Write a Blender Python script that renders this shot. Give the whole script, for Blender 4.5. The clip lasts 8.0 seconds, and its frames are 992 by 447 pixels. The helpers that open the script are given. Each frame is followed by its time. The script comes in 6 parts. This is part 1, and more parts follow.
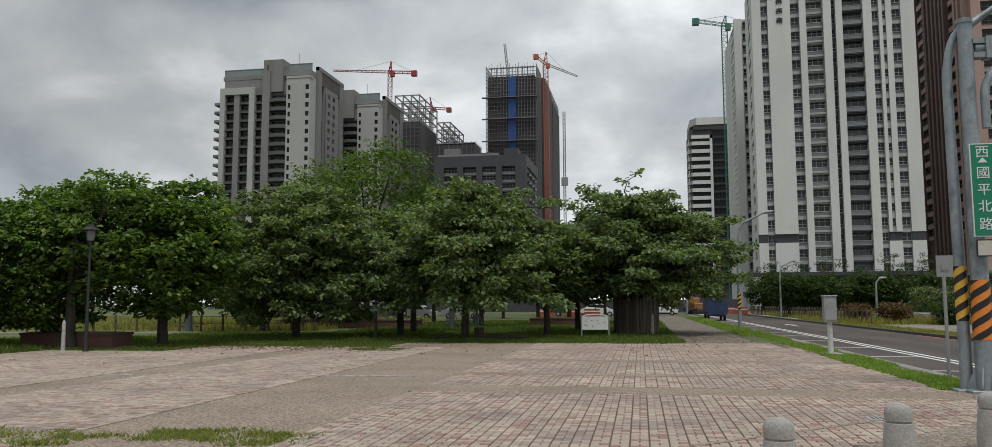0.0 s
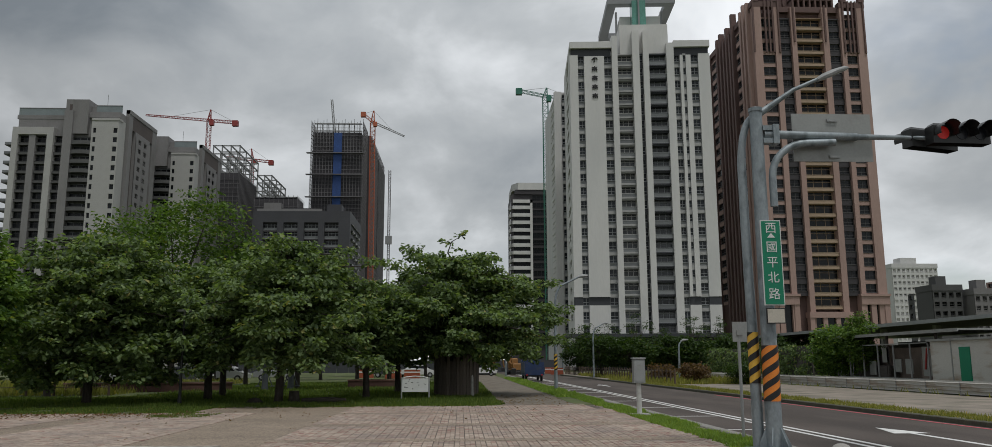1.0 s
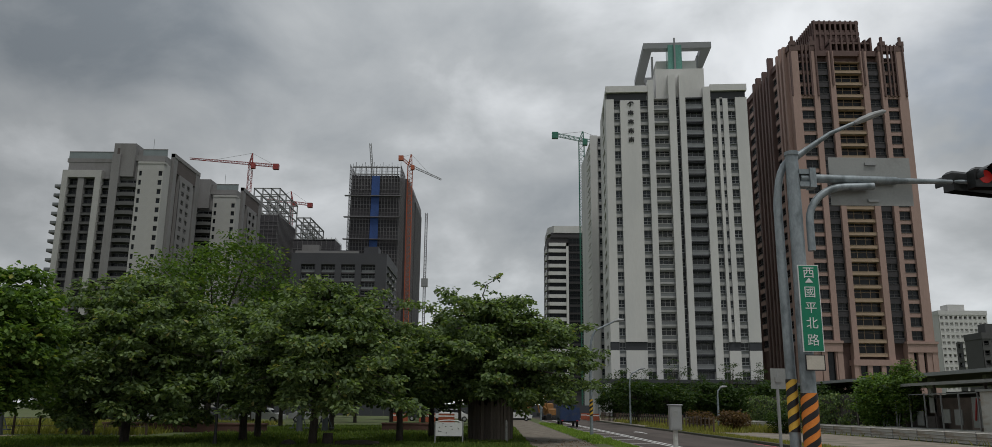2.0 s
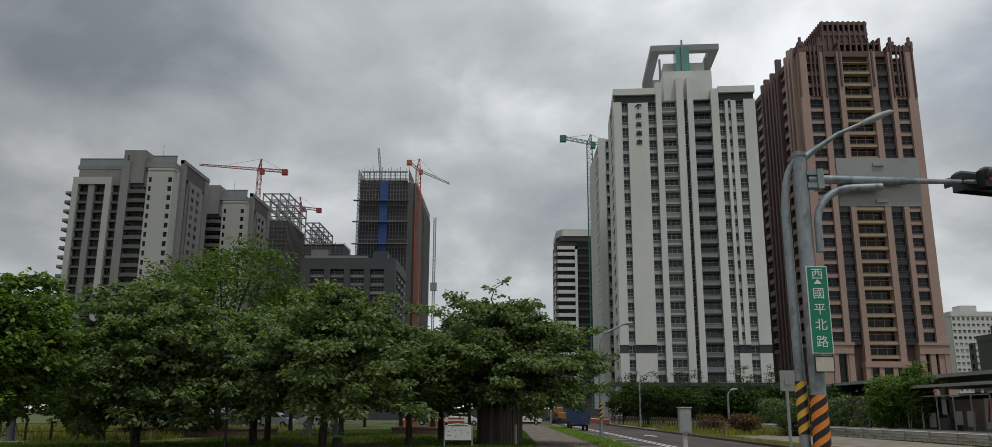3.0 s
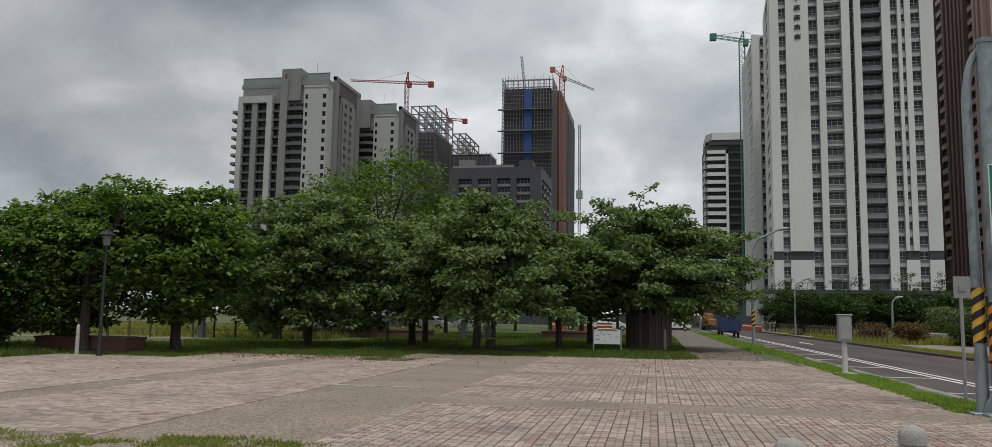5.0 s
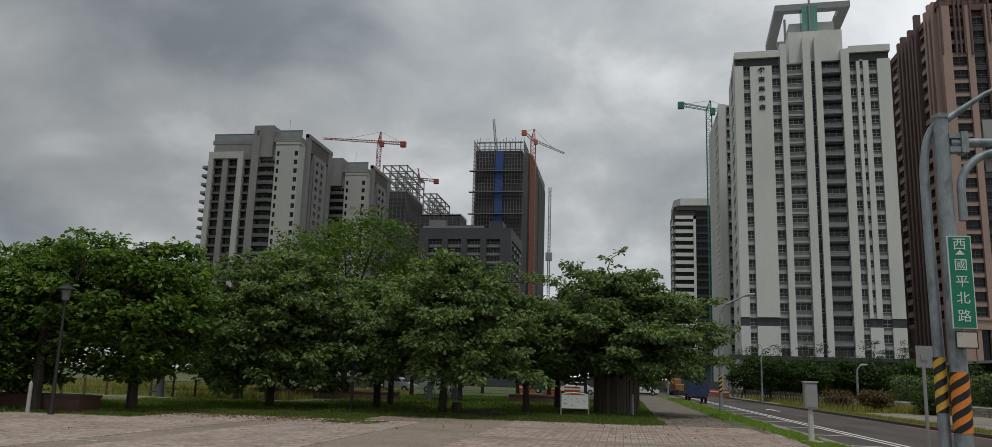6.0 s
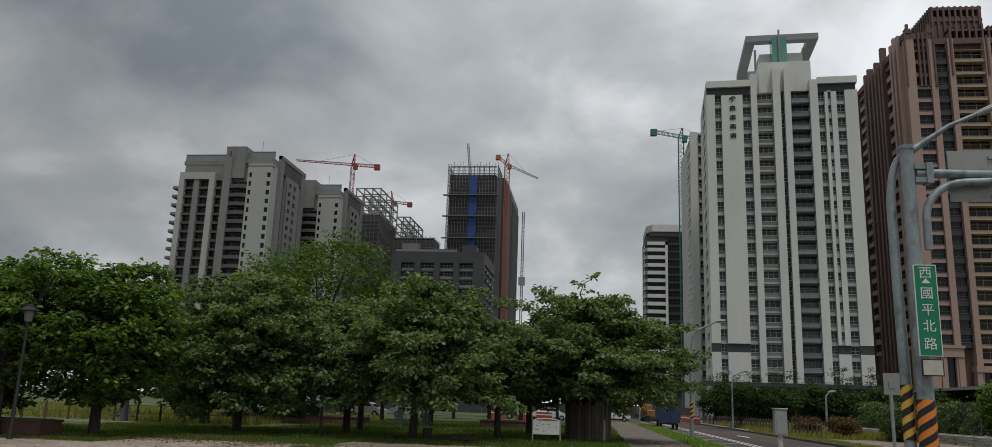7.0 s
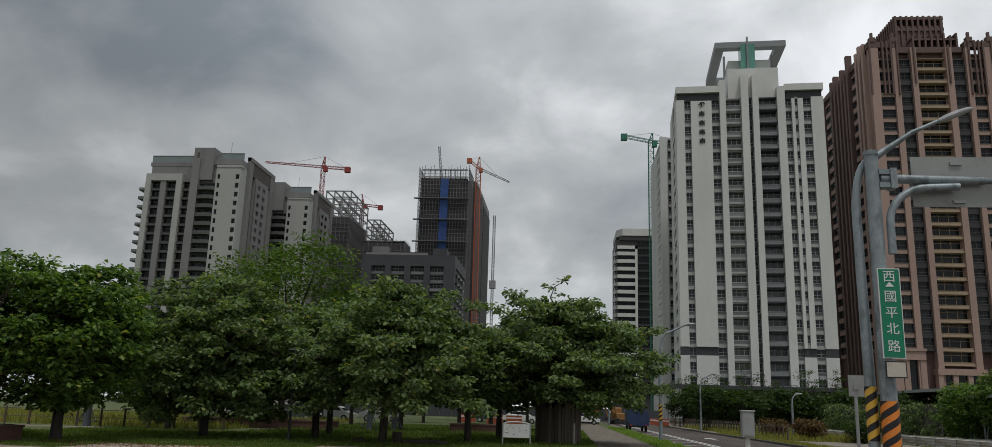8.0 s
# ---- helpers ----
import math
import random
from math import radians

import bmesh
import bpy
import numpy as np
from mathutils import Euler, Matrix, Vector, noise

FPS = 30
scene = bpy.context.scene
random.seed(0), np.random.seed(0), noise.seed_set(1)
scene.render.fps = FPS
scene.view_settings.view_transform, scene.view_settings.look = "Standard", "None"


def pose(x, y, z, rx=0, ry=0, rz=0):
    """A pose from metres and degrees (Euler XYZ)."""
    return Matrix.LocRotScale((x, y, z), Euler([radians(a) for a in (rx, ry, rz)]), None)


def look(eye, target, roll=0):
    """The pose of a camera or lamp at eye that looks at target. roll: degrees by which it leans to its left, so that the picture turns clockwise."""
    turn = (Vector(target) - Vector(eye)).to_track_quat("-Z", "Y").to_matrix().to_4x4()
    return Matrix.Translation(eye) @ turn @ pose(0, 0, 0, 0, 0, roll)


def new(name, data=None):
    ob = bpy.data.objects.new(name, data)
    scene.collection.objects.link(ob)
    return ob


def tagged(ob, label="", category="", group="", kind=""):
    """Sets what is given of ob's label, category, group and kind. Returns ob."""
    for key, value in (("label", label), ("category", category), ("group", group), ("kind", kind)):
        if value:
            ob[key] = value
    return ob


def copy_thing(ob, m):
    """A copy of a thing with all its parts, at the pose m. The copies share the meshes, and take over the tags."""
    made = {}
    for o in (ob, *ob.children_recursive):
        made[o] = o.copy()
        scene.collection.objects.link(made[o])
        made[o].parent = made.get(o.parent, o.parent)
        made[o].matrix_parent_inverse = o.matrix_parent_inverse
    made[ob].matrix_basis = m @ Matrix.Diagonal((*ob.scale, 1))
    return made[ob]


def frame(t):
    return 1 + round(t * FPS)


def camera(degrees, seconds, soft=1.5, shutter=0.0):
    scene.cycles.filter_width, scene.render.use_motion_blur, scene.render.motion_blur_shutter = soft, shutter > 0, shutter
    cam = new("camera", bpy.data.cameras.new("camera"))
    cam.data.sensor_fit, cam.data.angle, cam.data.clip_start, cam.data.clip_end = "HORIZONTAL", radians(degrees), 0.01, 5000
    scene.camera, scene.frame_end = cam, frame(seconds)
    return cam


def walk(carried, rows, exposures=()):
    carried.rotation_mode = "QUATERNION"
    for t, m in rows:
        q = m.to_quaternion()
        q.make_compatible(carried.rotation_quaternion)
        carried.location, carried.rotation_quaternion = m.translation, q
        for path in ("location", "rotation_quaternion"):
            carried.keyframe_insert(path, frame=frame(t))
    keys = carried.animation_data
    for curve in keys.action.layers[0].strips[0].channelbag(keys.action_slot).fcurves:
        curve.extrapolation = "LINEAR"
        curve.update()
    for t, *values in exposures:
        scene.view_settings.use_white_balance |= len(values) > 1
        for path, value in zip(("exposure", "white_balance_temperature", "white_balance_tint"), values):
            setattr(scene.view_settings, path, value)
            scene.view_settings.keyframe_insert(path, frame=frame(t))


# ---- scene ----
# ============ camera ============
cam = camera(62.9, 8.0, soft=.35)
ROWS = [(0.0, 10.06, 5.64, .17, -.01, -.029, -.027), (0.5, .46, 5.92, -.01, -.05, .051, .002), (1.0, -2.46, 9.77, .21, -.034, .066, .043),
        (1.5, -.34, 11.46, -.69, -.003, .027, .041), (1.7, -.2, 12.16, -.64, .002, .026, .038), (2.8, .58, 13.2, -.34, .045, .025, .028),
        (3.0, .66, 13.06, -.3, .047, .024, .026), (3.5, 4.47, 8.6, -.43, .006, -.012, -.024), (4.0, 14.19, 5.77, -.72, -.006, -.043, -.047),
        (4.5, 14.92, 5.33, -.55, -.003, -.041, -.053), (4.7, 13.0, 5.42, -.47, .004, -.02, -.017), (5.8, 9.33, 10.59, -1.58, .009, -.004, -.002),
        (6.0, 8.65, 10.8, -1.73, .014, -.01, .01), (6.5, 7.4, 12.16, -1.95, .007, -.002, .02), (7.0, 6.68, 12.57, -1.95, .012, 0, .018),
        (7.5, 5.75, 12.83, -2.02, .001, -.011, .006), (8.0, 4.62, 12.88, -1.75, .006, .007, .004)]
EXPOSURES = [(0.0, .12), (0.5, .06), (1.0, -.25), (1.5, -.38), (3.0, -.28), (3.5, -.08), (4.0, .12), (4.5, .12), (4.7, .1), (5.8, -.3), (6.5, -.36), (8.0, -.32)]
walk(cam, [(t, pose(dx, dy, 1.6 + dz, 90 + p, r, y)) for t, y, p, r, dx, dy, dz in ROWS], EXPOSURES)

# ============ sky and sun ============
SUN_EL, SUN_AZ = radians(68), radians(150)      # azimuth from the road's direction towards the right


def build_sky():
    w = bpy.data.worlds.new("sky")
    scene.world = w
    w.use_nodes = True
    nt = w.node_tree
    n, l = nt.nodes, nt.links
    n.clear()
    out, bg = n.new("ShaderNodeOutputWorld"), n.new("ShaderNodeBackground")
    sky = n.new("ShaderNodeTexSky")
    sky.sky_type, sky.sun_disc = "NISHITA", False
    sky.sun_elevation, sky.sun_rotation = SUN_EL, SUN_AZ
    sky.dust_density, sky.air_density = 2.0, 1.2
    co, sep = n.new("ShaderNodeTexCoord"), n.new("ShaderNodeSeparateXYZ")
    l.new(co.outputs["Generated"], sep.inputs[0])

    def mth(op, a, b=None, c=None):
        m = n.new("ShaderNodeMath")
        m.operation = op
        for i, v in enumerate((a, b, c)):
            if v is None:
                continue
            if isinstance(v, (int, float)):
                m.inputs[i].default_value = v
            else:
                l.new(v, m.inputs[i])
        return m.outputs[0]

    up = mth("MAXIMUM", sep.outputs[2], 0.0)
    den = mth("ADD", up, 0.5)
    comb = n.new("ShaderNodeCombineXYZ")
    l.new(mth("DIVIDE", sep.outputs[0], den), comb.inputs[0])
    l.new(mth("DIVIDE", sep.outputs[1], den), comb.inputs[1])

    def cloud(scale, detail, off, rough=.55):
        t = n.new("ShaderNodeTexNoise")
        t.inputs["Scale"].default_value, t.inputs["Detail"].default_value = scale, detail
        t.inputs["Roughness"].default_value, t.inputs["Distortion"].default_value = rough, .25
        mp = n.new("ShaderNodeMapping")
        mp.inputs["Location"].default_value = off
        l.new(comb.outputs[0], mp.inputs[0])
        l.new(mp.outputs[0], t.inputs["Vector"])
        return t.outputs["Fac"]

    big, small = cloud(1.3, 3, (CLOUD[0], CLOUD[1], 0)), cloud(3.6, 6, (4.1, 2.7, 1))
    mixv = mth("MULTIPLY_ADD", small, .34, mth("MULTIPLY", big, .66))
    ramp = n.new("ShaderNodeValToRGB")
    e = ramp.color_ramp.elements
    e[0].position, e[0].color = .37, (.27, .303, .335, 1)
    e[1].position, e[1].color = .62, (1.0, 1.03, 1.06, 1)
    m1 = ramp.color_ramp.elements.new(.5)
    m1.color = (.54, .567, .585, 1)
    l.new(mixv, ramp.inputs[0])
    # thin places in the cover let the blue through
    gap = n.new("ShaderNodeValToRGB")
    gap.color_ramp.elements[0].position, gap.color_ramp.elements[1].position = .42, .58
    l.new(cloud(1.9, 5, (7.3, 1.9, 3)), gap.inputs[0])
    tint = n.new("ShaderNodeMixRGB")
    tint.inputs[0].default_value = .05
    l.new(ramp.outputs[0], tint.inputs[1])
    skys = n.new("ShaderNodeMixRGB")
    skys.blend_type, skys.inputs[0].default_value = "MULTIPLY", 1.0
    skys.inputs[2].default_value = (.11, .11, .11, 1)
    l.new(sky.outputs[0], skys.inputs[1])
    l.new(skys.outputs[0], tint.inputs[2])
    mix = n.new("ShaderNodeMixRGB")
    # the cover breaks up low down towards the right
    brk = n.new("ShaderNodeVectorMath")
    brk.operation = "DOT_PRODUCT"
    l.new(co.outputs["Generated"], brk.inputs[0])
    brk.inputs[1].default_value = Vector((math.sin(radians(44)), math.cos(radians(44)), .16)).normalized()
    near = n.new("ShaderNodeMapRange")
    near.inputs["From Min"].default_value, near.inputs["From Max"].default_value = .93, .985
    l.new(brk.outputs["Value"], near.inputs["Value"])
    l.new(mth("MULTIPLY", gap.outputs[0], near.outputs[0]), mix.inputs[0])
    l.new(tint.outputs[0], mix.inputs[1])
    l.new(skys.outputs[0], mix.inputs[2])
    # the cover is thinnest high up ahead
    dt = n.new("ShaderNodeVectorMath")
    dt.operation = "DOT_PRODUCT"
    l.new(co.outputs["Generated"], dt.inputs[0])
    dt.inputs[1].default_value = (.06, .57, .82)
    glow = mth("MULTIPLY_ADD", mth("POWER", mth("MAXIMUM", dt.outputs["Value"], 0.0), 4.0), .72, .77)
    gl = n.new("ShaderNodeMixRGB")
    gl.blend_type, gl.inputs[0].default_value = "MULTIPLY", 1.0
    l.new(mix.outputs[0], gl.inputs[1])
    # a heavy bank of cloud low on the left, and the paler rim of the horizon
    bank = n.new("ShaderNodeVectorMath")
    bank.operation = "DOT_PRODUCT"
    l.new(co.outputs["Generated"], bank.inputs[0])
    bank.inputs[1].default_value = Vector((-math.sin(radians(32)), math.cos(radians(32)), .235)).normalized()
    thick = n.new("ShaderNodeMapRange")
    thick.interpolation_type = "SMOOTHSTEP"
    thick.inputs["From Min"].default_value, thick.inputs["From Max"].default_value = .955, 1.0
    thick.inputs["To Min"].default_value, thick.inputs["To Max"].default_value = 1.0, .88
    l.new(bank.outputs["Value"], thick.inputs["Value"])
    rim = n.new("ShaderNodeMapRange")
    rim.interpolation_type = "SMOOTHSTEP"
    rim.inputs["From Min"].default_value, rim.inputs["From Max"].default_value = .09, .2
    rim.inputs["To Min"].default_value, rim.inputs["To Max"].default_value = 1.42, 1.0
    l.new(sep.outputs[2], rim.inputs["Value"])
    glow = mth("MULTIPLY", glow, mth("MULTIPLY", thick.outputs[0], rim.outputs[0]))
    l.new(glow, gl.inputs[2])
    l.new(gl.outputs[0], bg.inputs[0])
    bg.inputs[1].default_value = SKY_STRENGTH
    l.new(bg.outputs[0], out.inputs[0])


CLOUD, SKY_STRENGTH = (1.3, .4), 1.0
build_sky()
sun = new("sun", bpy.data.lights.new("sun", "SUN"))
sun.data.energy, sun.data.angle, sun.data.color = 1.7, radians(12), (1, .98, .94)
sun.matrix_world = look((0, 0, 60), (-60 * math.sin(SUN_AZ) / math.tan(SUN_EL), -60 * math.cos(SUN_AZ) / math.tan(SUN_EL), 0))


# ============ materials ============
def mat(name, base, vary=.18, scale=.6, fine=14.0, rough=.8, bump=.15, metal=0.0, jitter=0.0, dirt=None, dirt_at=(.55, .72), spec=.5, depth=.02,
        dirt_scale=None, stretch=(1, 1, 1), island=0.0):
    m = bpy.data.materials.new(name)
    m.use_nodes = True
    n, l = m.node_tree.nodes, m.node_tree.links
    b = n["Principled BSDF"]
    b.inputs["Roughness"].default_value, b.inputs["Metallic"].default_value = rough, metal
    b.inputs["Specular IOR Level"].default_value = spec
    co, mp = n.new("ShaderNodeTexCoord"), n.new("ShaderNodeMapping")
    mp.inputs["Scale"].default_value = stretch
    l.new(co.outputs["Object"], mp.inputs[0])

    def nz(sc, det=5):
        t = n.new("ShaderNodeTexNoise")
        t.inputs["Scale"].default_value, t.inputs["Detail"].default_value = sc, det
        l.new(mp.outputs[0], t.inputs["Vector"])
        return t.outputs["Fac"]

    a, f = nz(scale), nz(fine, 3)
    add = n.new("ShaderNodeMath")
    add.operation = "MULTIPLY_ADD"
    l.new(a, add.inputs[0])
    add.inputs[1].default_value = .55
    ff = n.new("ShaderNodeMath")
    ff.operation = "MULTIPLY"
    l.new(f, ff.inputs[0])
    ff.inputs[1].default_value = .45
    l.new(ff.outputs[0], add.inputs[2])
    ramp = n.new("ShaderNodeValToRGB")
    e = ramp.color_ramp.elements
    e[0].position, e[1].position = .32, .68
    e[0].color = (*[c * (1 - vary) for c in base], 1)
    e[1].color = (*[min(1, c * (1 + vary)) for c in base], 1)
    l.new(add.outputs[0], ramp.inputs[0])
    col = ramp.outputs[0]
    if dirt:
        d = n.new("ShaderNodeValToRGB")
        d.color_ramp.elements[0].position, d.color_ramp.elements[1].position = dirt_at
        l.new(nz(dirt_scale or scale * 1.7, 6), d.inputs[0])
        mx = n.new("ShaderNodeMixRGB")
        l.new(d.outputs[0], mx.inputs[0])
        l.new(col, mx.inputs[1])
        mx.inputs[2].default_value = (*dirt, 1)
        col = mx.outputs[0]
    if jitter or island:
        oi = n.new("ShaderNodeNewGeometry" if island else "ShaderNodeObjectInfo")
        mr = n.new("ShaderNodeMapRange")
        j = island or jitter
        mr.inputs["To Min"].default_value, mr.inputs["To Max"].default_value = 1 - j, 1 + j
        l.new(oi.outputs["Random Per Island" if island else "Random"], mr.inputs["Value"])
        hs = n.new("ShaderNodeHueSaturation")
        l.new(mr.outputs[0], hs.inputs["Value"])
        l.new(col, hs.inputs["Color"])
        col = hs.outputs[0]
    l.new(col, b.inputs["Base Color"])
    if bump:
        bp = n.new("ShaderNodeBump")
        bp.inputs["Strength"].default_value, bp.inputs["Distance"].default_value = bump, depth
        l.new(f, bp.inputs["Height"])
        l.new(bp.outputs[0], b.inputs["Normal"])
    return m


def leaf_mat(name, dark, light, hue=.012):
    m = bpy.data.materials.new(name)
    m.use_nodes = True
    n, l = m.node_tree.nodes, m.node_tree.links
    b = n["Principled BSDF"]
    b.inputs["Roughness"].default_value = .55
    b.inputs["Specular IOR Level"].default_value = .22
    g = n.new("ShaderNodeNewGeometry")
    ramp = n.new("ShaderNodeValToRGB")
    e = ramp.color_ramp.elements
    e[0].color, e[1].color = (*dark, 1), (*light, 1)
    e[1].position = .96
    y = ramp.color_ramp.elements.new(1.0)
    y.color = (light[0] * 1.7, light[1] * 1.1, light[2], 1)
    l.new(g.outputs["Random Per Island"], ramp.inputs[0])
    l.new(ramp.outputs[0], b.inputs["Base Color"])
    tr = n.new("ShaderNodeBsdfTranslucent")
    br = n.new("ShaderNodeMixRGB")
    br.blend_type, br.inputs[0].default_value, br.inputs[2].default_value = "MULTIPLY", 1, (1.5, 1.6, .6, 1)
    l.new(ramp.outputs[0], br.inputs[1])
    l.new(br.outputs[0], tr.inputs[0])
    mx = n.new("ShaderNodeMixShader")
    mx.inputs[0].default_value = .36
    l.new(b.outputs[0], mx.inputs[1])
    l.new(tr.outputs[0], mx.inputs[2])
    l.new(mx.outputs[0], n["Material Output"].inputs[0])
    return m


def plain(name, col, rough=.5, metal=0.0, emit=0.0):
    m = mat(name, col, .06, 3, 40, rough, .03, metal)
    if emit:
        b = m.node_tree.nodes["Principled BSDF"]
        b.inputs["Emission Color"].default_value, b.inputs["Emission Strength"].default_value = (*col, 1), emit
    return m


GLASS = mat("window_glass", (.022, .027, .032), .4, .3, 1.5, .15, 0, jitter=.5, spec=.3)
GLASS_DARK = mat("dark_glass", (.013, .015, .018), .4, .3, 1.5, .2, 0, jitter=.4, spec=.25)
CONCRETE = mat("concrete", (.34, .33, .31), .16, .5, 20, .85, .3, dirt=(.2, .19, .17))
STEEL = mat("galvanised_steel", (.27, .31, .33), .22, 2.2, 26, .5, .08, .35, dirt=(.13, .155, .165), dirt_scale=4.5, dirt_at=(.48, .68), stretch=(1, 1, .5))
GREY_METAL = mat("grey_metal", (.3, .31, .31), .12, 3, 30, .5, .05, .2)
WHITE_PAINT = mat("white_road_paint", (.72, .72, .7), .12, 2, 40, .7, .1, dirt=(.33, .33, .33), dirt_at=(.58, .75), dirt_scale=5)
BLACK = mat("black_paint", (.012, .012, .013), .3, 5, 40, .45, .03)
WOOD = mat("weathered_wood", (.115, .094, .078), .4, 1.2, 12, .85, .5, jitter=.3, stretch=(6, 6, .6))
BARK = mat("bark", (.052, .043, .035), .4, 2.5, 14, .9, .8, depth=.04, stretch=(3, 3, .8))


# ============ mesh helpers ============
class Shape:
    def __init__(self):
        self.v, self.f, self.m = [], [], []

    def box(self, x0, y0, z0, x1, y1, z1, mi=0):
        k = len(self.v)
        self.v += [(x0, y0, z0), (x1, y0, z0), (x1, y1, z0), (x0, y1, z0), (x0, y0, z1), (x1, y0, z1), (x1, y1, z1), (x0, y1, z1)]
        self.f += [(k, k + 3, k + 2, k + 1), (k + 4, k + 5, k + 6, k + 7), (k, k + 1, k + 5, k + 4), (k + 1, k + 2, k + 6, k + 5),
                   (k + 2, k + 3, k + 7, k + 6), (k + 3, k, k + 4, k + 7)]
        self.m += [mi] * 6
        return self

    def chamfer(self, x0, y0, z0, x1, y1, z1, c, mi=0):
        """A block whose top edges are cut by c; open below."""
        k = len(self.v)
        self.v += [(x0, y0, z0), (x1, y0, z0), (x1, y1, z0), (x0, y1, z0), (x0, y0, z1 - c), (x1, y0, z1 - c), (x1, y1, z1 - c), (x0, y1, z1 - c),
                   (x0 + c, y0 + c, z1), (x1 - c, y0 + c, z1), (x1 - c, y1 - c, z1), (x0 + c, y1 - c, z1)]
        for a in (0, 4):
            self.f += [(k + a + i, k + a + (i + 1) % 4, k + a + 4 + (i + 1) % 4, k + a + 4 + i) for i in range(4)]
        self.f.append((k + 8, k + 9, k + 10, k + 11))
        self.m += [mi] * 9
        return self

    def tube(self, pts, radii, n=10, mi=0, cap=True):
        pts = [Vector(p) for p in pts]
        if isinstance(radii, (int, float)):
            radii = [radii] * len(pts)
        k = len(self.v)
        ref = None
        for i, p in enumerate(pts):
            d = (pts[min(i + 1, len(pts) - 1)] - pts[max(i - 1, 0)]).normalized()
            if ref is None:
                ref = Vector((1, 0, 0)) if abs(d.x) < .8 else Vector((0, 1, 0))
            u = (ref - d * ref.dot(d)).normalized()
            ref = u
            w = d.cross(u)
            for j in range(n):
                a = 2 * math.pi * j / n
                self.v.append(tuple(p + (u * math.cos(a) + w * math.sin(a)) * radii[i]))
        for i in range(len(pts) - 1):
            for j in range(n):
                a, b = k + i * n + j, k + i * n + (j + 1) % n
                self.f.append((a, b, b + n, a + n))
                self.m.append(mi)
        if cap:
            self.f += [tuple(k + n - 1 - j for j in range(n)), tuple(k + (len(pts) - 1) * n + j for j in range(n))]
            self.m += [mi, mi]
        return self

    def lathe(self, prof, n=20, at=(0, 0, 0), mi=0):
        return self.tube([(at[0], at[1], at[2] + z) for r, z in prof], [max(r, .001) for r, z in prof], n, mi)

    def poly(self, pts, z0, z1, mi=0):
        """An upright prism over an outline that runs anticlockwise."""
        k, n = len(self.v), len(pts)
        self.v += [(x, y, z0) for x, y in pts] + [(x, y, z1) for x, y in pts]
        self.f += [tuple(k + n + i for i in range(n)), tuple(k + n - 1 - i for i in range(n))]
        self.f += [(k + i, k + (i + 1) % n, k + n + (i + 1) % n, k + n + i) for i in range(n)]
        self.m += [mi] * (n + 2)
        return self

    def mesh(self, name, mats, smooth=False):
        me = bpy.data.meshes.new(name)
        me.from_pydata(self.v, [], self.f)
        for m in mats if isinstance(mats, (list, tuple)) else [mats]:
            me.materials.append(m)
        me.polygons.foreach_set("material_index", self.m)
        if smooth:
            me.polygons.foreach_set("use_smooth", [True] * len(me.polygons))
            me.set_sharp_from_angle(angle=radians(35))
        me.update()
        return me


def put(ob, parent, at=(0, 0, 0), rz=0.0):
    ob.parent = parent
    ob.location, ob.rotation_euler = at, (0, 0, rz)
    return ob


def part(name, shape, mats, parent, label="", at=(0, 0, 0), rz=0.0, smooth=False):
    me = shape if isinstance(shape, bpy.types.Mesh) else shape.mesh(name, mats, smooth)
    ob = put(new(name, me), parent, at, rz)
    return tagged(ob, label) if label else ob


def thing(name, at, label, category, group="", kind="", rz=0.0):
    ob = new(name)
    ob.empty_display_size = .2
    ob.location, ob.rotation_euler = at, (0, 0, rz)
    return tagged(ob, label, category, group, kind)


def solid(name, shape, mats, label, category, kind="", smooth=False, at=(0, 0, 0), group=""):
    ob = new(name, shape.mesh(name, mats, smooth))
    ob.location = at
    return tagged(ob, label, category, group, kind)


def arc(x0, z0, x1, z1, n=8, y=0.0):
    """A quarter bend that rises from (x0, z0) and levels out at (x1, z1)."""
    return [(x0 + (x1 - x0) * (1 - math.cos(a)), y, z0 + (z1 - z0) * math.sin(a)) for a in [math.pi / 2 * i / n for i in range(n + 1)]]


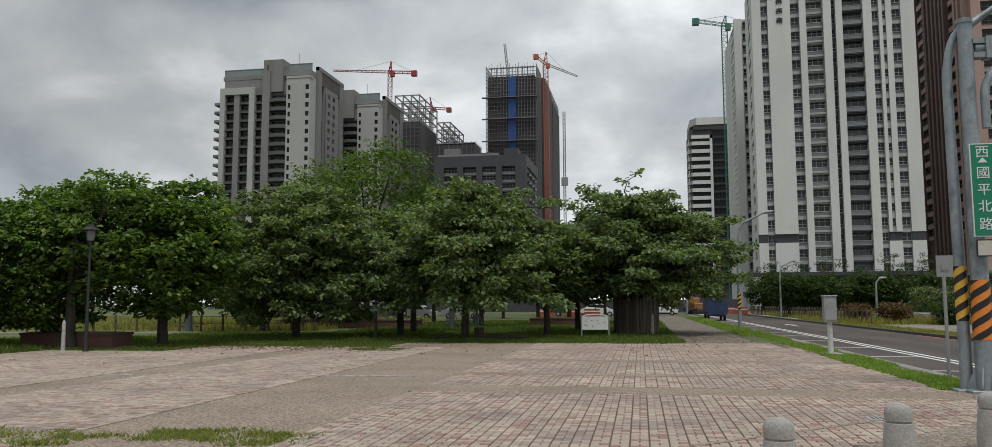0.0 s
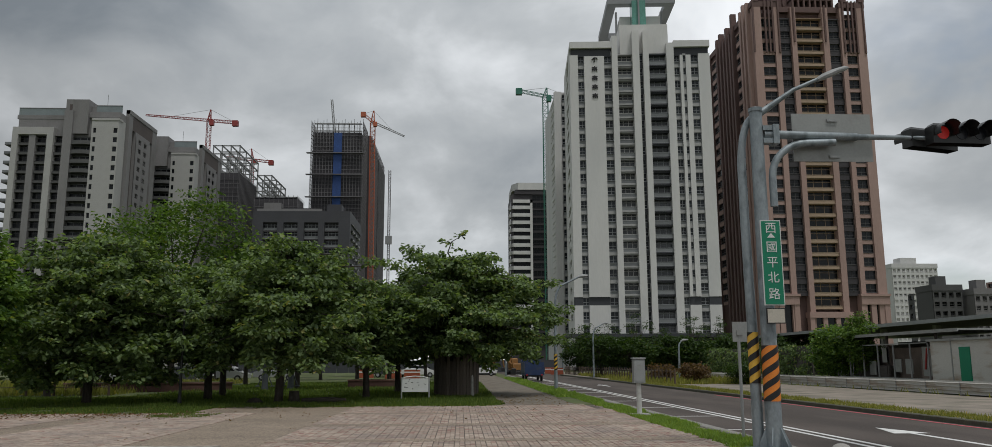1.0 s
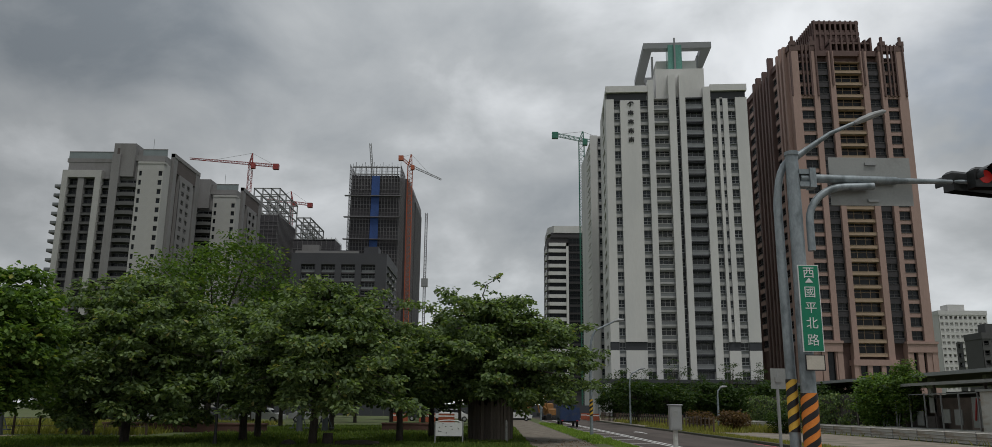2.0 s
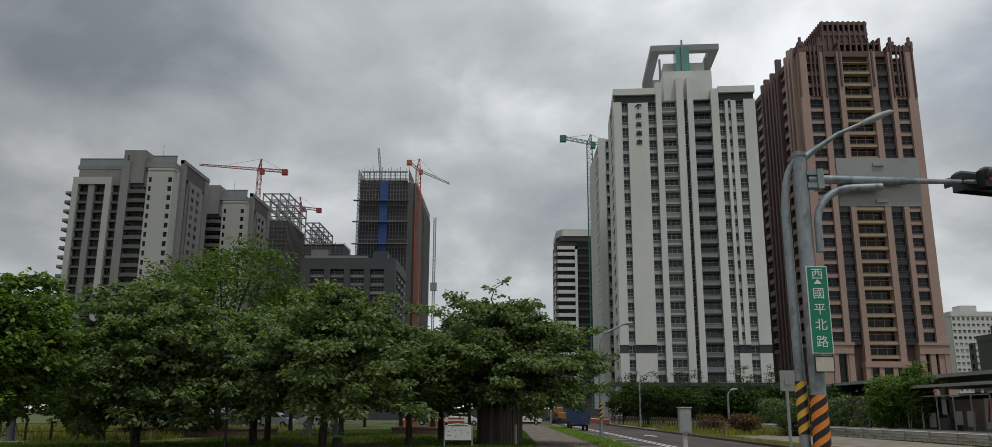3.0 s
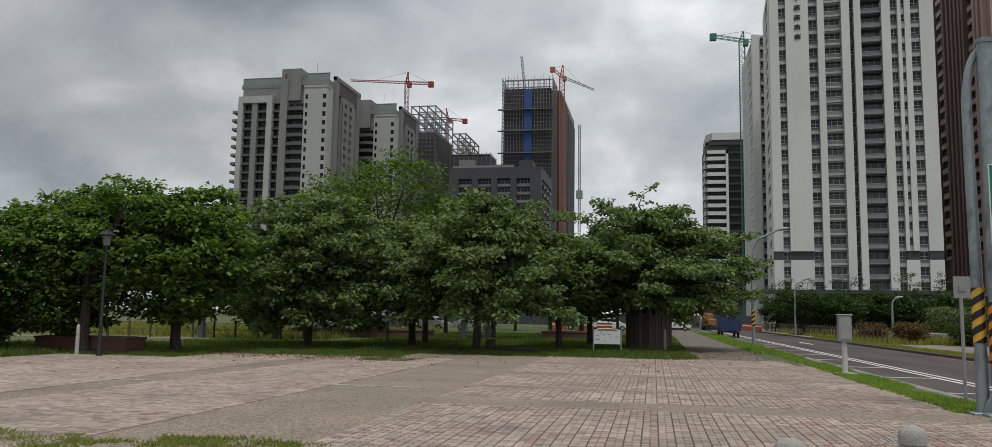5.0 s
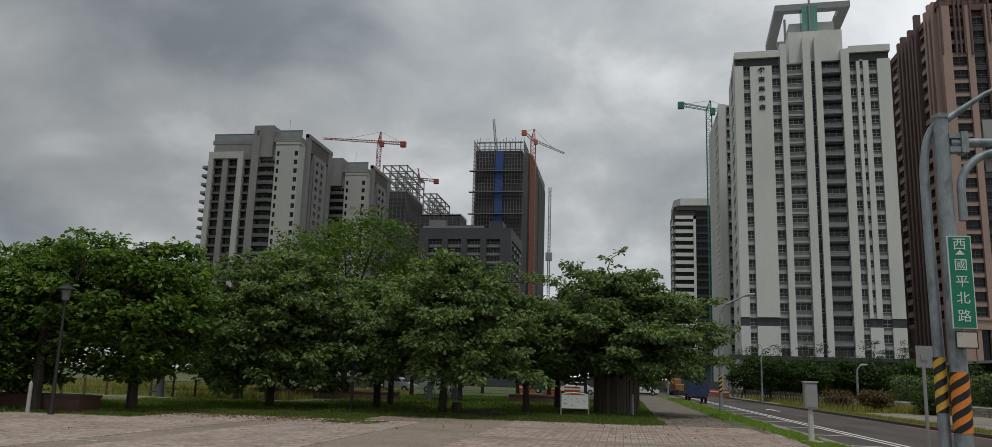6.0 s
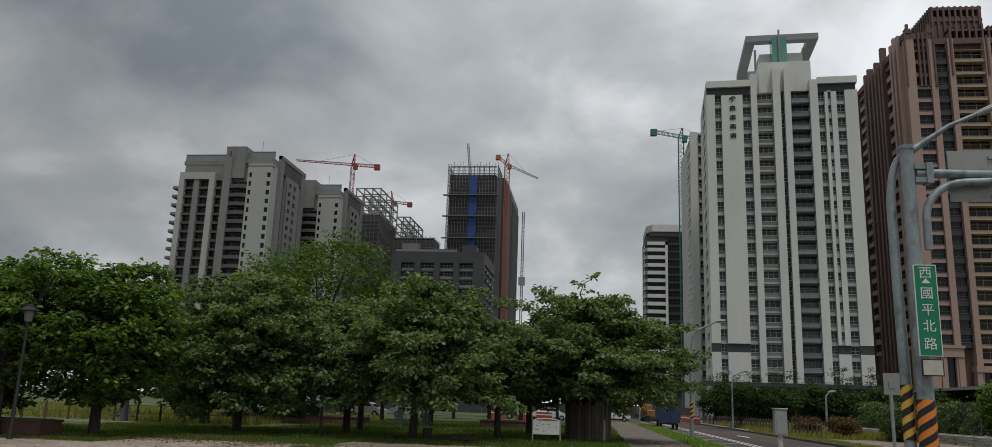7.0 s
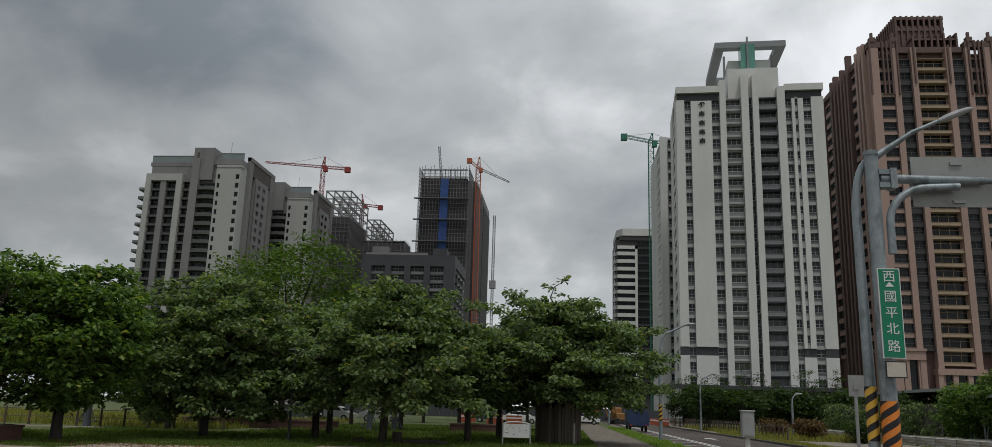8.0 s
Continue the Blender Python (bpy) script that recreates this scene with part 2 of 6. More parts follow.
# ============ ground, road, plaza ============
GRASS_SOIL = mat("lawn_soil", (.074, .098, .027), .35, .35, 9, .95, .5, dirt=(.14, .12, .075), dirt_at=(.55, .7))
ASPHALT = mat("asphalt", (.078, .065, .058), .32, .25, 45, .92, .35, spec=.25, dirt=(.108, .09, .08), dirt_at=(.45, .7), dirt_scale=.5, stretch=(1, .25, 1))
def aggregate(name, dark, light, stain):
    """Washed concrete: pebbles of mixed tone set in mortar, with broad stains."""
    m = mat(name, light, .12, .5, 26, .9, .5, dirt=stain, dirt_at=(.42, .72), dirt_scale=.45)
    n, l = m.node_tree.nodes, m.node_tree.links
    b = n["Principled BSDF"]
    co = n.new("ShaderNodeTexCoord")
    vo = n.new("ShaderNodeTexVoronoi")
    vo.inputs["Scale"].default_value = 42
    l.new(co.outputs["Object"], vo.inputs["Vector"])
    sep, ramp, mx = n.new("ShaderNodeSeparateColor"), n.new("ShaderNodeValToRGB"), n.new("ShaderNodeMixRGB")
    l.new(vo.outputs["Color"], sep.inputs[0])
    e = ramp.color_ramp.elements
    e[0].color, e[1].color = (*[c * dark for c in (1, .95, .88)], 1), (1.45, 1.42, 1.38, 1)
    l.new(sep.outputs[0], ramp.inputs[0])
    mx.blend_type, mx.inputs[0].default_value = "MULTIPLY", 1
    l.new(b.inputs["Base Color"].links[0].from_socket, mx.inputs[1])
    l.new(ramp.outputs[0], mx.inputs[2])
    l.new(mx.outputs[0], b.inputs["Base Color"])
    return m


SLAB = aggregate("old_concrete_paving", .45, (.272, .222, .175), (.2, .166, .132))
PATH = mat("littered_path", (.17, .148, .118), .4, 1.2, 20, .95, .5, dirt=(.1, .078, .055), dirt_at=(.45, .65), dirt_scale=1.6)
PAVER = mat("paver_concrete", (.345, .278, .228), .25, .4, 30, .9, .25, island=.24, dirt=(.225, .185, .165), dirt_at=(.5, .75), dirt_scale=.7)
PAVER_RED = mat("red_paver", (.27, .155, .125), .15, .4, 30, .9, .25, island=.16, dirt=(.2, .17, .155), dirt_at=(.45, .75), dirt_scale=.7)
JOINT = mat("joint_sand", (.1, .085, .07), .3, 1.5, 30, .95, .3)
FOOTWAY = mat("footway_paving", (.25, .213, .175), .3, .4, 12, .9, .3, dirt=(.12, .115, .08), dirt_at=(.45, .7))
KERB = mat("kerb_stone", (.25, .24, .22), .2, 1, 25, .9, .3, dirt=(.12, .115, .1))


def sheet(name, rects, z, m, label, category, kind="structure", step=None):
    s = Shape()
    for x0, y0, x1, y1 in rects:
        s.box(x0, y0, z - .3, x1, y1, z)
    return solid(name, s, m, label, category, kind)


g = Shape()
R = 4000
g.v += [(-R, -R, -.16), (R, -R, -.16), (R, R, -.16), (-R, R, -.16)]
g.f.append((0, 1, 2, 3))
g.m.append(0)
solid("ground", g, GRASS_SOIL, "flat grassy ground that reaches the horizon", "ground", "structure")
sheet("road", [(6.5, -60, 14.2, 420)], -.12, ASPHALT, "dark grey asphalt road with worn patches", "road")
sheet("lawn", [(-60, 33, 1.6, 150), (-60, -40, -20.5, 33), (-20.5, 25.5, -16, 33), (-16, 29, -9.5, 33)], 0, GRASS_SOIL, "green lawn with bare earth under the trees", "lawn")
sheet("plaza", [(-20.5, -40, 6.2, 25.5), (-16, 25.5, 6.2, 29), (-9.5, 29, 6.2, 33)], -.012, SLAB, "worn grey concrete plaza base", "plaza")
sheet("path", [(1.6, 33, 4.6, 150)], -.012, PATH, "grey path strewn with brown leaf litter", "path")
sheet("verge", [(4.6, 33, 6.2, 150)], -.004, GRASS_SOIL, "grassy verge beside the road", "verge")
sheet("pavement", [(14.45, -20, 24.3, 150)], .0, FOOTWAY, "grey paved footway across the road", "pavement")


MOSSY = mat("mossy_kerb", (.085, .085, .06), .3, 1, 18, .95, .4, dirt=(.12, .13, .06))


def kerb(name, x0, x1, y0, y1, label, m=None):
    k = thing(name, (0, 0, 0), label, "kerb", kind="structure")
    s = Shape().chamfer(0, .004, -.3, x1 - x0, .996, .03, .025)
    me = s.mesh("kerb_stone", m or KERB)
    for i in range(int(y1 - y0)):
        part("kerb_stone", me, None, k, at=(x0, y0 + i, 0))


kerb("kerb_near", 6.2, 6.5, 13, 113, "grey concrete kerb along the verge")
kerb("kerb_far", 14.2, 14.45, 18, 118, "dark mossy kerb of the far footway", MOSSY)

# road markings
mk = Shape()
for x in (8.52, 8.86):
    mk.box(x, 16.4, -.13, x + .13, 300, -.112)
solid("double_line", mk, WHITE_PAINT, "double white line painted along the road", "road marking", "structure")
bay = Shape().box(6.55, -.05, -.13, 8.5, .05, -.113)
bm0 = bay.mesh("bay_line", WHITE_PAINT)
for i in range(14):
    ob = tagged(new("bay_line", bm0), "white line between parking bays", "road marking", "parking bay lines", "structure")
    ob.location = (0, 16.4 + 5.5 * i, 0)
arrow = Shape().box(-.08, 0, 0, .08, 3.2, .006).poly([(-.45, 3.2), (.45, 3.2), (.0, 5.0)], 0, .006)
for y in (17.2, 62):
    ob = tagged(new("lane_arrow", arrow.mesh("lane_arrow", WHITE_PAINT)), "white arrow painted on the asphalt lane", "road marking", "lane arrows", "structure")
    ob.location = (11.2, y, -.119)
RED_LINE = mat("red_line_paint", (.62, .1, .13), .2, 2, 30, .75, .1)
solid("red_line", Shape().box(7.0, 2, -.13, 7.1, 15.6, -.112).box(13.85, 10, -.13, 13.95, 45, -.112), RED_LINE, "faded red line painted beside the kerb", "road marking", "structure")

# ============ trees ============
LEAF_BROAD = leaf_mat("broad_leaves", (.044, .073, .032), (.205, .282, .12))
LEAF_BRIGHT = leaf_mat("bright_leaves", (.034, .076, .02), (.165, .26, .064))
LEAF_FINE = leaf_mat("fine_leaves", (.042, .085, .02), (.13, .205, .05))


def leaves(name, centres, spread, per, size, m, rng, droop=.25, flat=.5, wide=.29):
    """Leaves in clumps: each leaf is two folded halves, broadest towards its blunt tip."""
    n = len(centres) * per
    c = np.repeat(np.asarray(centres), per, axis=0)
    off = rng.normal(size=(n, 3))
    off /= np.linalg.norm(off, axis=1)[:, None] + 1e-6
    off *= (rng.random((n, 1)) ** .5) * np.asarray([spread, spread, spread * flat])
    p = c + off
    a = np.arctan2(off[:, 1], off[:, 0]) + rng.normal(0, .7, n)
    tilt = rng.normal(-droop, .4, n)
    d = np.stack([np.cos(a) * np.cos(tilt), np.sin(a) * np.cos(tilt), np.sin(tilt)], 1)
    roll = rng.normal(0, .45, n)
    side = np.stack([-np.sin(a), np.cos(a), np.zeros(n)], 1)
    upv = np.cross(d, side)
    sd = side * np.cos(roll)[:, None] + upv * np.sin(roll)[:, None]
    nrm = np.cross(d, sd)
    L = size * (.65 + .7 * rng.random((n, 1)))
    A, B, lift = L * wide * .62, L * wide, nrm * L * .1
    v = np.stack([p, p + d * L * .32 + sd * A + lift * .6, p + d * L * .74 + sd * B + lift, p + d * L - lift * .6,
                  p + d * L * .74 - sd * B + lift, p + d * L * .32 - sd * A + lift * .6], 1).reshape(-1, 3)
    base = (np.arange(n) * 6)[:, None]
    f = np.concatenate([base + np.array([[0, 1, 2, 3]]), base + np.array([[0, 3, 4, 5]])], 1).reshape(-1, 4)
    me = bpy.data.meshes.new(name)
    me.vertices.add(len(v))
    me.vertices.foreach_set("co", v.ravel())
    me.loops.add(f.size)
    me.loops.foreach_set("vertex_index", f.ravel().astype(np.int32))
    me.polygons.add(len(f))
    me.polygons.foreach_set("loop_start", np.arange(0, f.size, 4, dtype=np.int32))
    me.polygons.foreach_set("use_smooth", np.ones(len(f), dtype=bool))
    me.materials.append(m)
    me.update(calc_edges=True)
    me.validate()
    return me


def tree(at, crown, label, seed, trunk_r=.16, size=.24, clumps=220, per=34, m=None, lean=(0, 0), fork=.32, spread=.62, group="trees of the park"):
    """crown: x half-width, y half-width, bottom, top and the crown's shift in x and y."""
    rng = np.random.default_rng(seed)
    rx, ry, zb, zt, sx, sy = crown
    rx, ry = rx * 1.08, ry * 1.08
    tr = thing("tree", at, label, "tree", group)
    mid = (zb + zt) / 2
    # clumps fill an uneven ellipsoid, denser towards its skin
    lob = rng.normal(size=(9, 3))
    lob /= np.linalg.norm(lob, axis=1)[:, None]
    cs = []
    while len(cs) < clumps:
        q = rng.normal(size=3)
        q /= np.linalg.norm(q)
        r = (.35 + .65 * rng.random() ** .45)
        r *= .76 + .34 * max(0, float(np.max(lob @ q)) - .5) / .5
        z = mid + q[2] * r * (zt - zb) / 2
        wide = 1.0 if z > mid else .93
        cs.append((sx + q[0] * r * rx * wide, sy + q[1] * r * ry * wide, z))
    s = Shape()
    fz = zb + (zt - zb) * fork
    s.tube([(0, 0, -.1), (.02, 0, .12), (lean[0] * .3, lean[1] * .3, zb * .5), (lean[0], lean[1], fz)],
           [trunk_r * 1.45, trunk_r * 1.1, trunk_r * .95, trunk_r * .7], 9)
    for i in range(0, len(cs), max(1, len(cs) // 26)):
        x, y, z = cs[i]
        h = fz * (.75 + .25 * rng.random())
        st = (lean[0] * h / fz, lean[1] * h / fz, h)
        md = ((st[0] * .5 + x * .5), (st[1] * .5 + y * .5), h * .45 + z * .55 - .15)
        s.tube([st, md, (x, y, z)], [trunk_r * .42, trunk_r * .25, trunk_r * .07], 5, cap=False)
    part("trunk", s, BARK, tr, "dark brown bark", smooth=True)
    part("crown", leaves("crown", cs, spread, per, size, m or LEAF_BROAD, rng), None, tr)
    return tr


def tiered_tree(at, reach, zb, zt, label, seed, trunk_r, tiers, shift=0.0, size=.215, per=84, lean=(0, 0)):
    """A tree with level tiers of spreading boughs that carry flat clusters of broad leaves and droop at their ends."""
    rng = np.random.default_rng(seed)
    tr = thing("tree", at, label, "tree", "trees of the park")
    s, cs = Shape(), []
    top = zb + (zt - zb) * .8
    s.tube([(0, 0, -.1), (.02, 0, .12), (lean[0] * .4, lean[1] * .4, zb * .8), (lean[0] * .8 + shift * .4, lean[1], (zb + top) / 2), (lean[0] + shift * .7, lean[1], top)],
           [trunk_r * 1.5, trunk_r * 1.1, trunk_r * .95, trunk_r * .7, trunk_r * .25], 9)
    for k in range(tiers):
        u = k / (tiers - 1)
        h = zb + (zt - zb) * (.06 + .88 * u)
        r = reach * (.74 + 1.0 * u - 1.32 * u * u)
        n = int(6 + 7 * r / reach)
        a0 = rng.uniform(0, 6.28)
        for i in range(n):
            a = a0 + 6.283 * (i + rng.uniform(-.3, .3)) / n
            ln = r * rng.uniform(.74, 1.12)
            rise, sag = rng.uniform(.0, .16), rng.uniform(.1, .34) * (1 - .6 * u)
            ox = lean[0] * u + shift * (.3 + .7 * u)
            pt = lambda q: (ox + math.cos(a) * ln * q, lean[1] * u + math.sin(a) * ln * q, h + ln * (rise * q - sag * q * q))
            st = (ox * .8, lean[1] * u, max(zb * .75, h - .45 - .2 * ln * (1 - u)))
            s.tube([st, pt(.35), pt(.7), pt(1)], [trunk_r * .34, trunk_r * .24, trunk_r * .14, .012], 5, cap=False)
            m = max(3, int(ln / .56))
            for q in np.linspace(.3 if k else .5, 1.0, m):
                x, y, z = pt(q)
                sd = .18 + .34 * q
                cs.append((x + rng.normal(0, sd * .8), y + rng.normal(0, sd * .8), z + rng.normal(0, .17)))
    part("trunk", s, BARK, tr, "dark brown bark", smooth=True)
    part("crown", leaves("crown", cs, .55, per, size, LEAF_BROAD, rng, .4, .5, .32), None, tr)
    return tr


BROAD = "broad-leaved green tree with a dense spreading crown on the lawn"
tiered_tree((-15.84, 35.8, 0), 4.7, 1.25, 7.0, BROAD, 1, .18, 8, -.1, lean=(.1, 0))
tiered_tree((-7.83, 35.9, 0), 4.9, 2.1, 6.7, BROAD, 2, .17, 7, .4, lean=(.2, 0))
ring_tree = tiered_tree((-.3, 43.4, 0), 5.35, 2.3, 7.3, "broad-leaved tree growing out of a ring of old planks", 3, .3, 8, -.05, .23, 88)
rs = np.random.default_rng(31)
part("sprig", Shape().tube([(.1, 0, 6.6), (-.45, 0, 7.5), (-.25, 0, 8.1), (.5, 0, 8.55)], [.06, .04, .025, .012], 5), BARK, ring_tree)
part("sprig_leaves", leaves("sprig_leaves", [(.5, 0, 8.55), (.2, 0, 8.45), (-.6, .1, 8.15), (-.4, 0, 8.05), (.1, .1, 7.75), (-.5, 0, 7.5), (-.9, .2, 7.35), (.5, -.1, 7.45)], .24, 12, .27, LEAF_BROAD, rs), None, ring_tree)
tree((-11.9, 39.5, 0), (2.6, 2.4, 1.6, 6.4, 0, 0), "broad-leaved tree with some brownish leaves", 9, .18, .24, 170, 70)
tree((-4.6, 40.2, 0), (2.2, 2.4, 1.5, 5.6, .2, 0), BROAD, 10, .16, .24, 140, 70)
tree((-18.59, 29.4, 0), (2.2, 2.2, 1.3, 6.3, .9, 0), "slender green tree at the plaza's edge", 4, .2, .23, 230, 56, LEAF_BRIGHT, spread=.5)
tree((-20.6, 26.7, 0), (2.9, 2.7, 1.2, 6.7, 1.6, 1.4), "bushy green tree at the plaza's edge", 5, .2, .22, 300, 60, LEAF_BRIGHT, spread=.5)
tree((-21.6, 27.2, 0), (2.5, 2.6, .5, 6.2, -.9, 0), "bushy light green tree beside a low brick wall", 6, .17, .22, 330, 60, LEAF_BRIGHT, spread=.5)
tree((-23.1, 22.9, 0), (1.7, 2.2, .6, 5.6, -.5, 0), "dark leafy tree on the lawn", 7, .16, .22, 280, 58, LEAF_BRIGHT, spread=.5)
tree((-26.5, 24.9, 0), (2.8, 2.6, .3, 4.6, -.2, 0), "dark leafy tree on the lawn", 17, .16, .22, 260, 58, LEAF_BRIGHT, spread=.5)
tree((-18.0, 52, 0), (5.0, 4.2, 3.0, 12.5, 0, 0), "tall airy tree with light green feathery foliage", 8, .22, .26, 360, 44, LEAF_FINE, spread=.9)
for i, (x, y, h, w) in enumerate([(-12.5, 44, 6.2, 3.0), (-3.6, 47, 6.6, 3.0), (-21.5, 44, 6.0, 3.2), (-10.8, 55, 6.5, 3.4), (-5.2, 60, 6.6, 3.4),
                                  (-26, 60, 6.3, 3.4), (-17, 66, 7, 3.5), (-1.5, 66, 6.6, 3.2), (-9, 72, 7, 3.6), (-23, 78, 7, 3.6), (-3.6, 84, 7, 3.6),
                                  (-14.5, 86, 7, 3.6), (-31, 52, 6.2, 3.2), (-6.5, 104, 7, 4), (-13, 108, 7, 4), (-20, 100, 7, 4), (-28, 104, 7, 4), (-36, 96, 7, 4), (-1, 112, 7, 4), (-33, 84, 6.5, 3.8), (-42, 80, 6.5, 4), (-10, 122, 8, 4.4), (-24, 124, 8, 4.4), (-38, 118, 8, 4.4), (-1.5, 132, 8, 4.2)]):
    tree((x, y, 0), (w, w, 1.9, h, 0, 0), "broad-leaved park tree with a straight dark trunk", 50 + i, .17, .27, 150, 44)

# ============ towers ============
FH = 3.25


def relief(xs, zs, depth, mi):
    """A wall panel of rectangular cells, each at its own depth and of its own material; steps join the cells."""
    s, idx = Shape(), {}

    def vert(*p):
        k = tuple(round(c, 4) for c in p)
        if k not in idx:
            idx[k] = len(s.v)
            s.v.append(k)
        return idx[k]

    nx, nz = len(xs) - 1, len(zs) - 1
    for j in range(nz):
        for i in range(nx):
            d, x0, x1, z0, z1 = depth[j][i], xs[i], xs[i + 1], zs[j], zs[j + 1]
            s.f.append((vert(x0, d, z0), vert(x1, d, z0), vert(x1, d, z1), vert(x0, d, z1)))
            s.m.append(mi[j][i])
            if i + 1 < nx and depth[j][i + 1] != d:
                e = depth[j][i + 1]
                q = (vert(x1, d, z0), vert(x1, e, z0), vert(x1, e, z1), vert(x1, d, z1))
                s.f.append(q)
                s.m.append(mi[j][i] if d < e else mi[j][i + 1])
            if j + 1 < nz and depth[j + 1][i] != d:
                e = depth[j + 1][i]
                q = (vert(x0, d, z1), vert(x1, d, z1), vert(x1, e, z1), vert(x0, e, z1))
                s.f.append(q)
                s.m.append(mi[j][i] if d < e else mi[j + 1][i])
    return s


def window_module(name, w, h, wall, frame, glass, sill=.9, recess=.35, mull=1, ac=False, head=.35, side=0.0):
    """One storey of a window bay: sill wall, glass set back, frame bars and a projecting sill."""
    t = .1
    xs, kind = [0.0], []
    if side:
        xs.append(side)
        kind.append("w")
    a, b = side, w - side
    step = (b - a) / (mull + 1)
    for i in range(mull + 1):
        xs += [a + i * step + t, a + (i + 1) * step - (0 if i < mull else t)]
        kind += ["f", "g"]
    xs.append(b)
    kind.append("f")
    if side:
        xs.append(w)
        kind.append("w")
    top = h - head
    tr = sill + (top - sill) * .36
    zs = [0, sill - .12, sill, sill + t, tr, tr + t, top - t, top, h]
    row = ["W", "S", "f", "g", "f", "g", "f", "W"]
    if ac:
        zs = [0, sill - .75, sill - .12, sill, sill + t, tr, tr + t, top - t, top, h]
        row = ["W", "A", "S", "f", "g", "f", "g", "f", "W"]
    dep, ms = [], []
    for r in row:
        dr, mr = [], []
        for k in kind:
            if k == "w" or r == "W":
                dr.append(0.0), mr.append(0)
            elif r == "S":
                dr.append(-.1), mr.append(1)
            elif r == "A":
                dr.append(.2), mr.append(3)
            elif r == "f" or k == "f":
                dr.append(recess - .1), mr.append(1)
            else:
                dr.append(recess), mr.append(2)
        dep.append(dr), ms.append(mr)
    return relief(xs, zs, dep, ms).mesh(name, [wall, frame, glass, GREY_FRAME])


def balcony_module(name, w, h, wall, rail, glass, depth=1.3, out=.3, solidrail=0, bars=2):
    """One storey of a balcony bay: slab edge, balustrade, and doors set deep in shade."""
    t = .12
    n = bars + 1
    xs = [0.0]
    kind = []
    for i in range(n):
        xs += [w * i / n + t, w * (i + 1) / n - (0 if i < n - 1 else t)]
        kind += ["f", "g"]
    xs.append(w)
    kind.append("f")
    zs = [0, .22, .3, .78, .86, 2.45, 2.55, h - .12, h] if solidrail else [0, .3, .42, 1.2, 1.3, 2.45, 2.55, h - .3, h]
    dep, ms = [], []
    for r in range(8):
        dr, mr = [], []
        for k in kind:
            if r == 0:
                dr.append(-out), mr.append(0)
            elif r in (1, 3):
                dr.append(-out + .02), mr.append(1)
            elif r == 2:
                dr.append(-out + .08), mr.append(0 if solidrail else 3)
            elif r == 7:
                dr.append(0.0), mr.append(0)
            elif k == "f" or r == 5:
                dr.append(depth - .1), mr.append(1)
            else:
                dr.append(depth), mr.append(2)
        dep.append(dr), ms.append(mr)
    return relief(xs, zs, dep, ms).mesh(name, [wall, rail, glass, RAIL_GLASS])


def column(parent, me, name, x, y, z0, n, fh=FH, rz=0.0):
    for i in range(n):
        part(name, me, None, parent, at=(x, y, z0 + i * fh), rz=rz)


WHITE_TILE = mat("white_wall_tile", (.605, .6, .585), .06, .12, 3, .7, .05, dirt=(.52, .525, .52), dirt_at=(.45, .8), stretch=(1, 1, .25))
WHITE_FRAME = plain("white_frame", (.42, .42, .41), .5)
GREY_FRAME = plain("grey_frame", (.24, .25, .26), .5)
DARK_FRAME = plain("dark_frame", (.07, .068, .068), .5)
SLATE = mat("slate_tile", (.04, .043, .05), .12, .3, 6, .6, .05)
SPANDREL = mat("pale_spandrel", (.36, .36, .355), .1, .3, 6, .7, .05)
RAIL_GLASS = mat("rail_glass", (.17, .18, .185), .15, .4, 5, .25, 0, jitter=.25)
SHADED_GLASS = mat("balcony_door_glass", (.07, .075, .08), .5, .8, 2.5, .2, 0, jitter=.6, spec=.4)
GREEN_GLASS = mat("green_glass", (.12, .3, .25), .2, .3, 3, .15, 0)


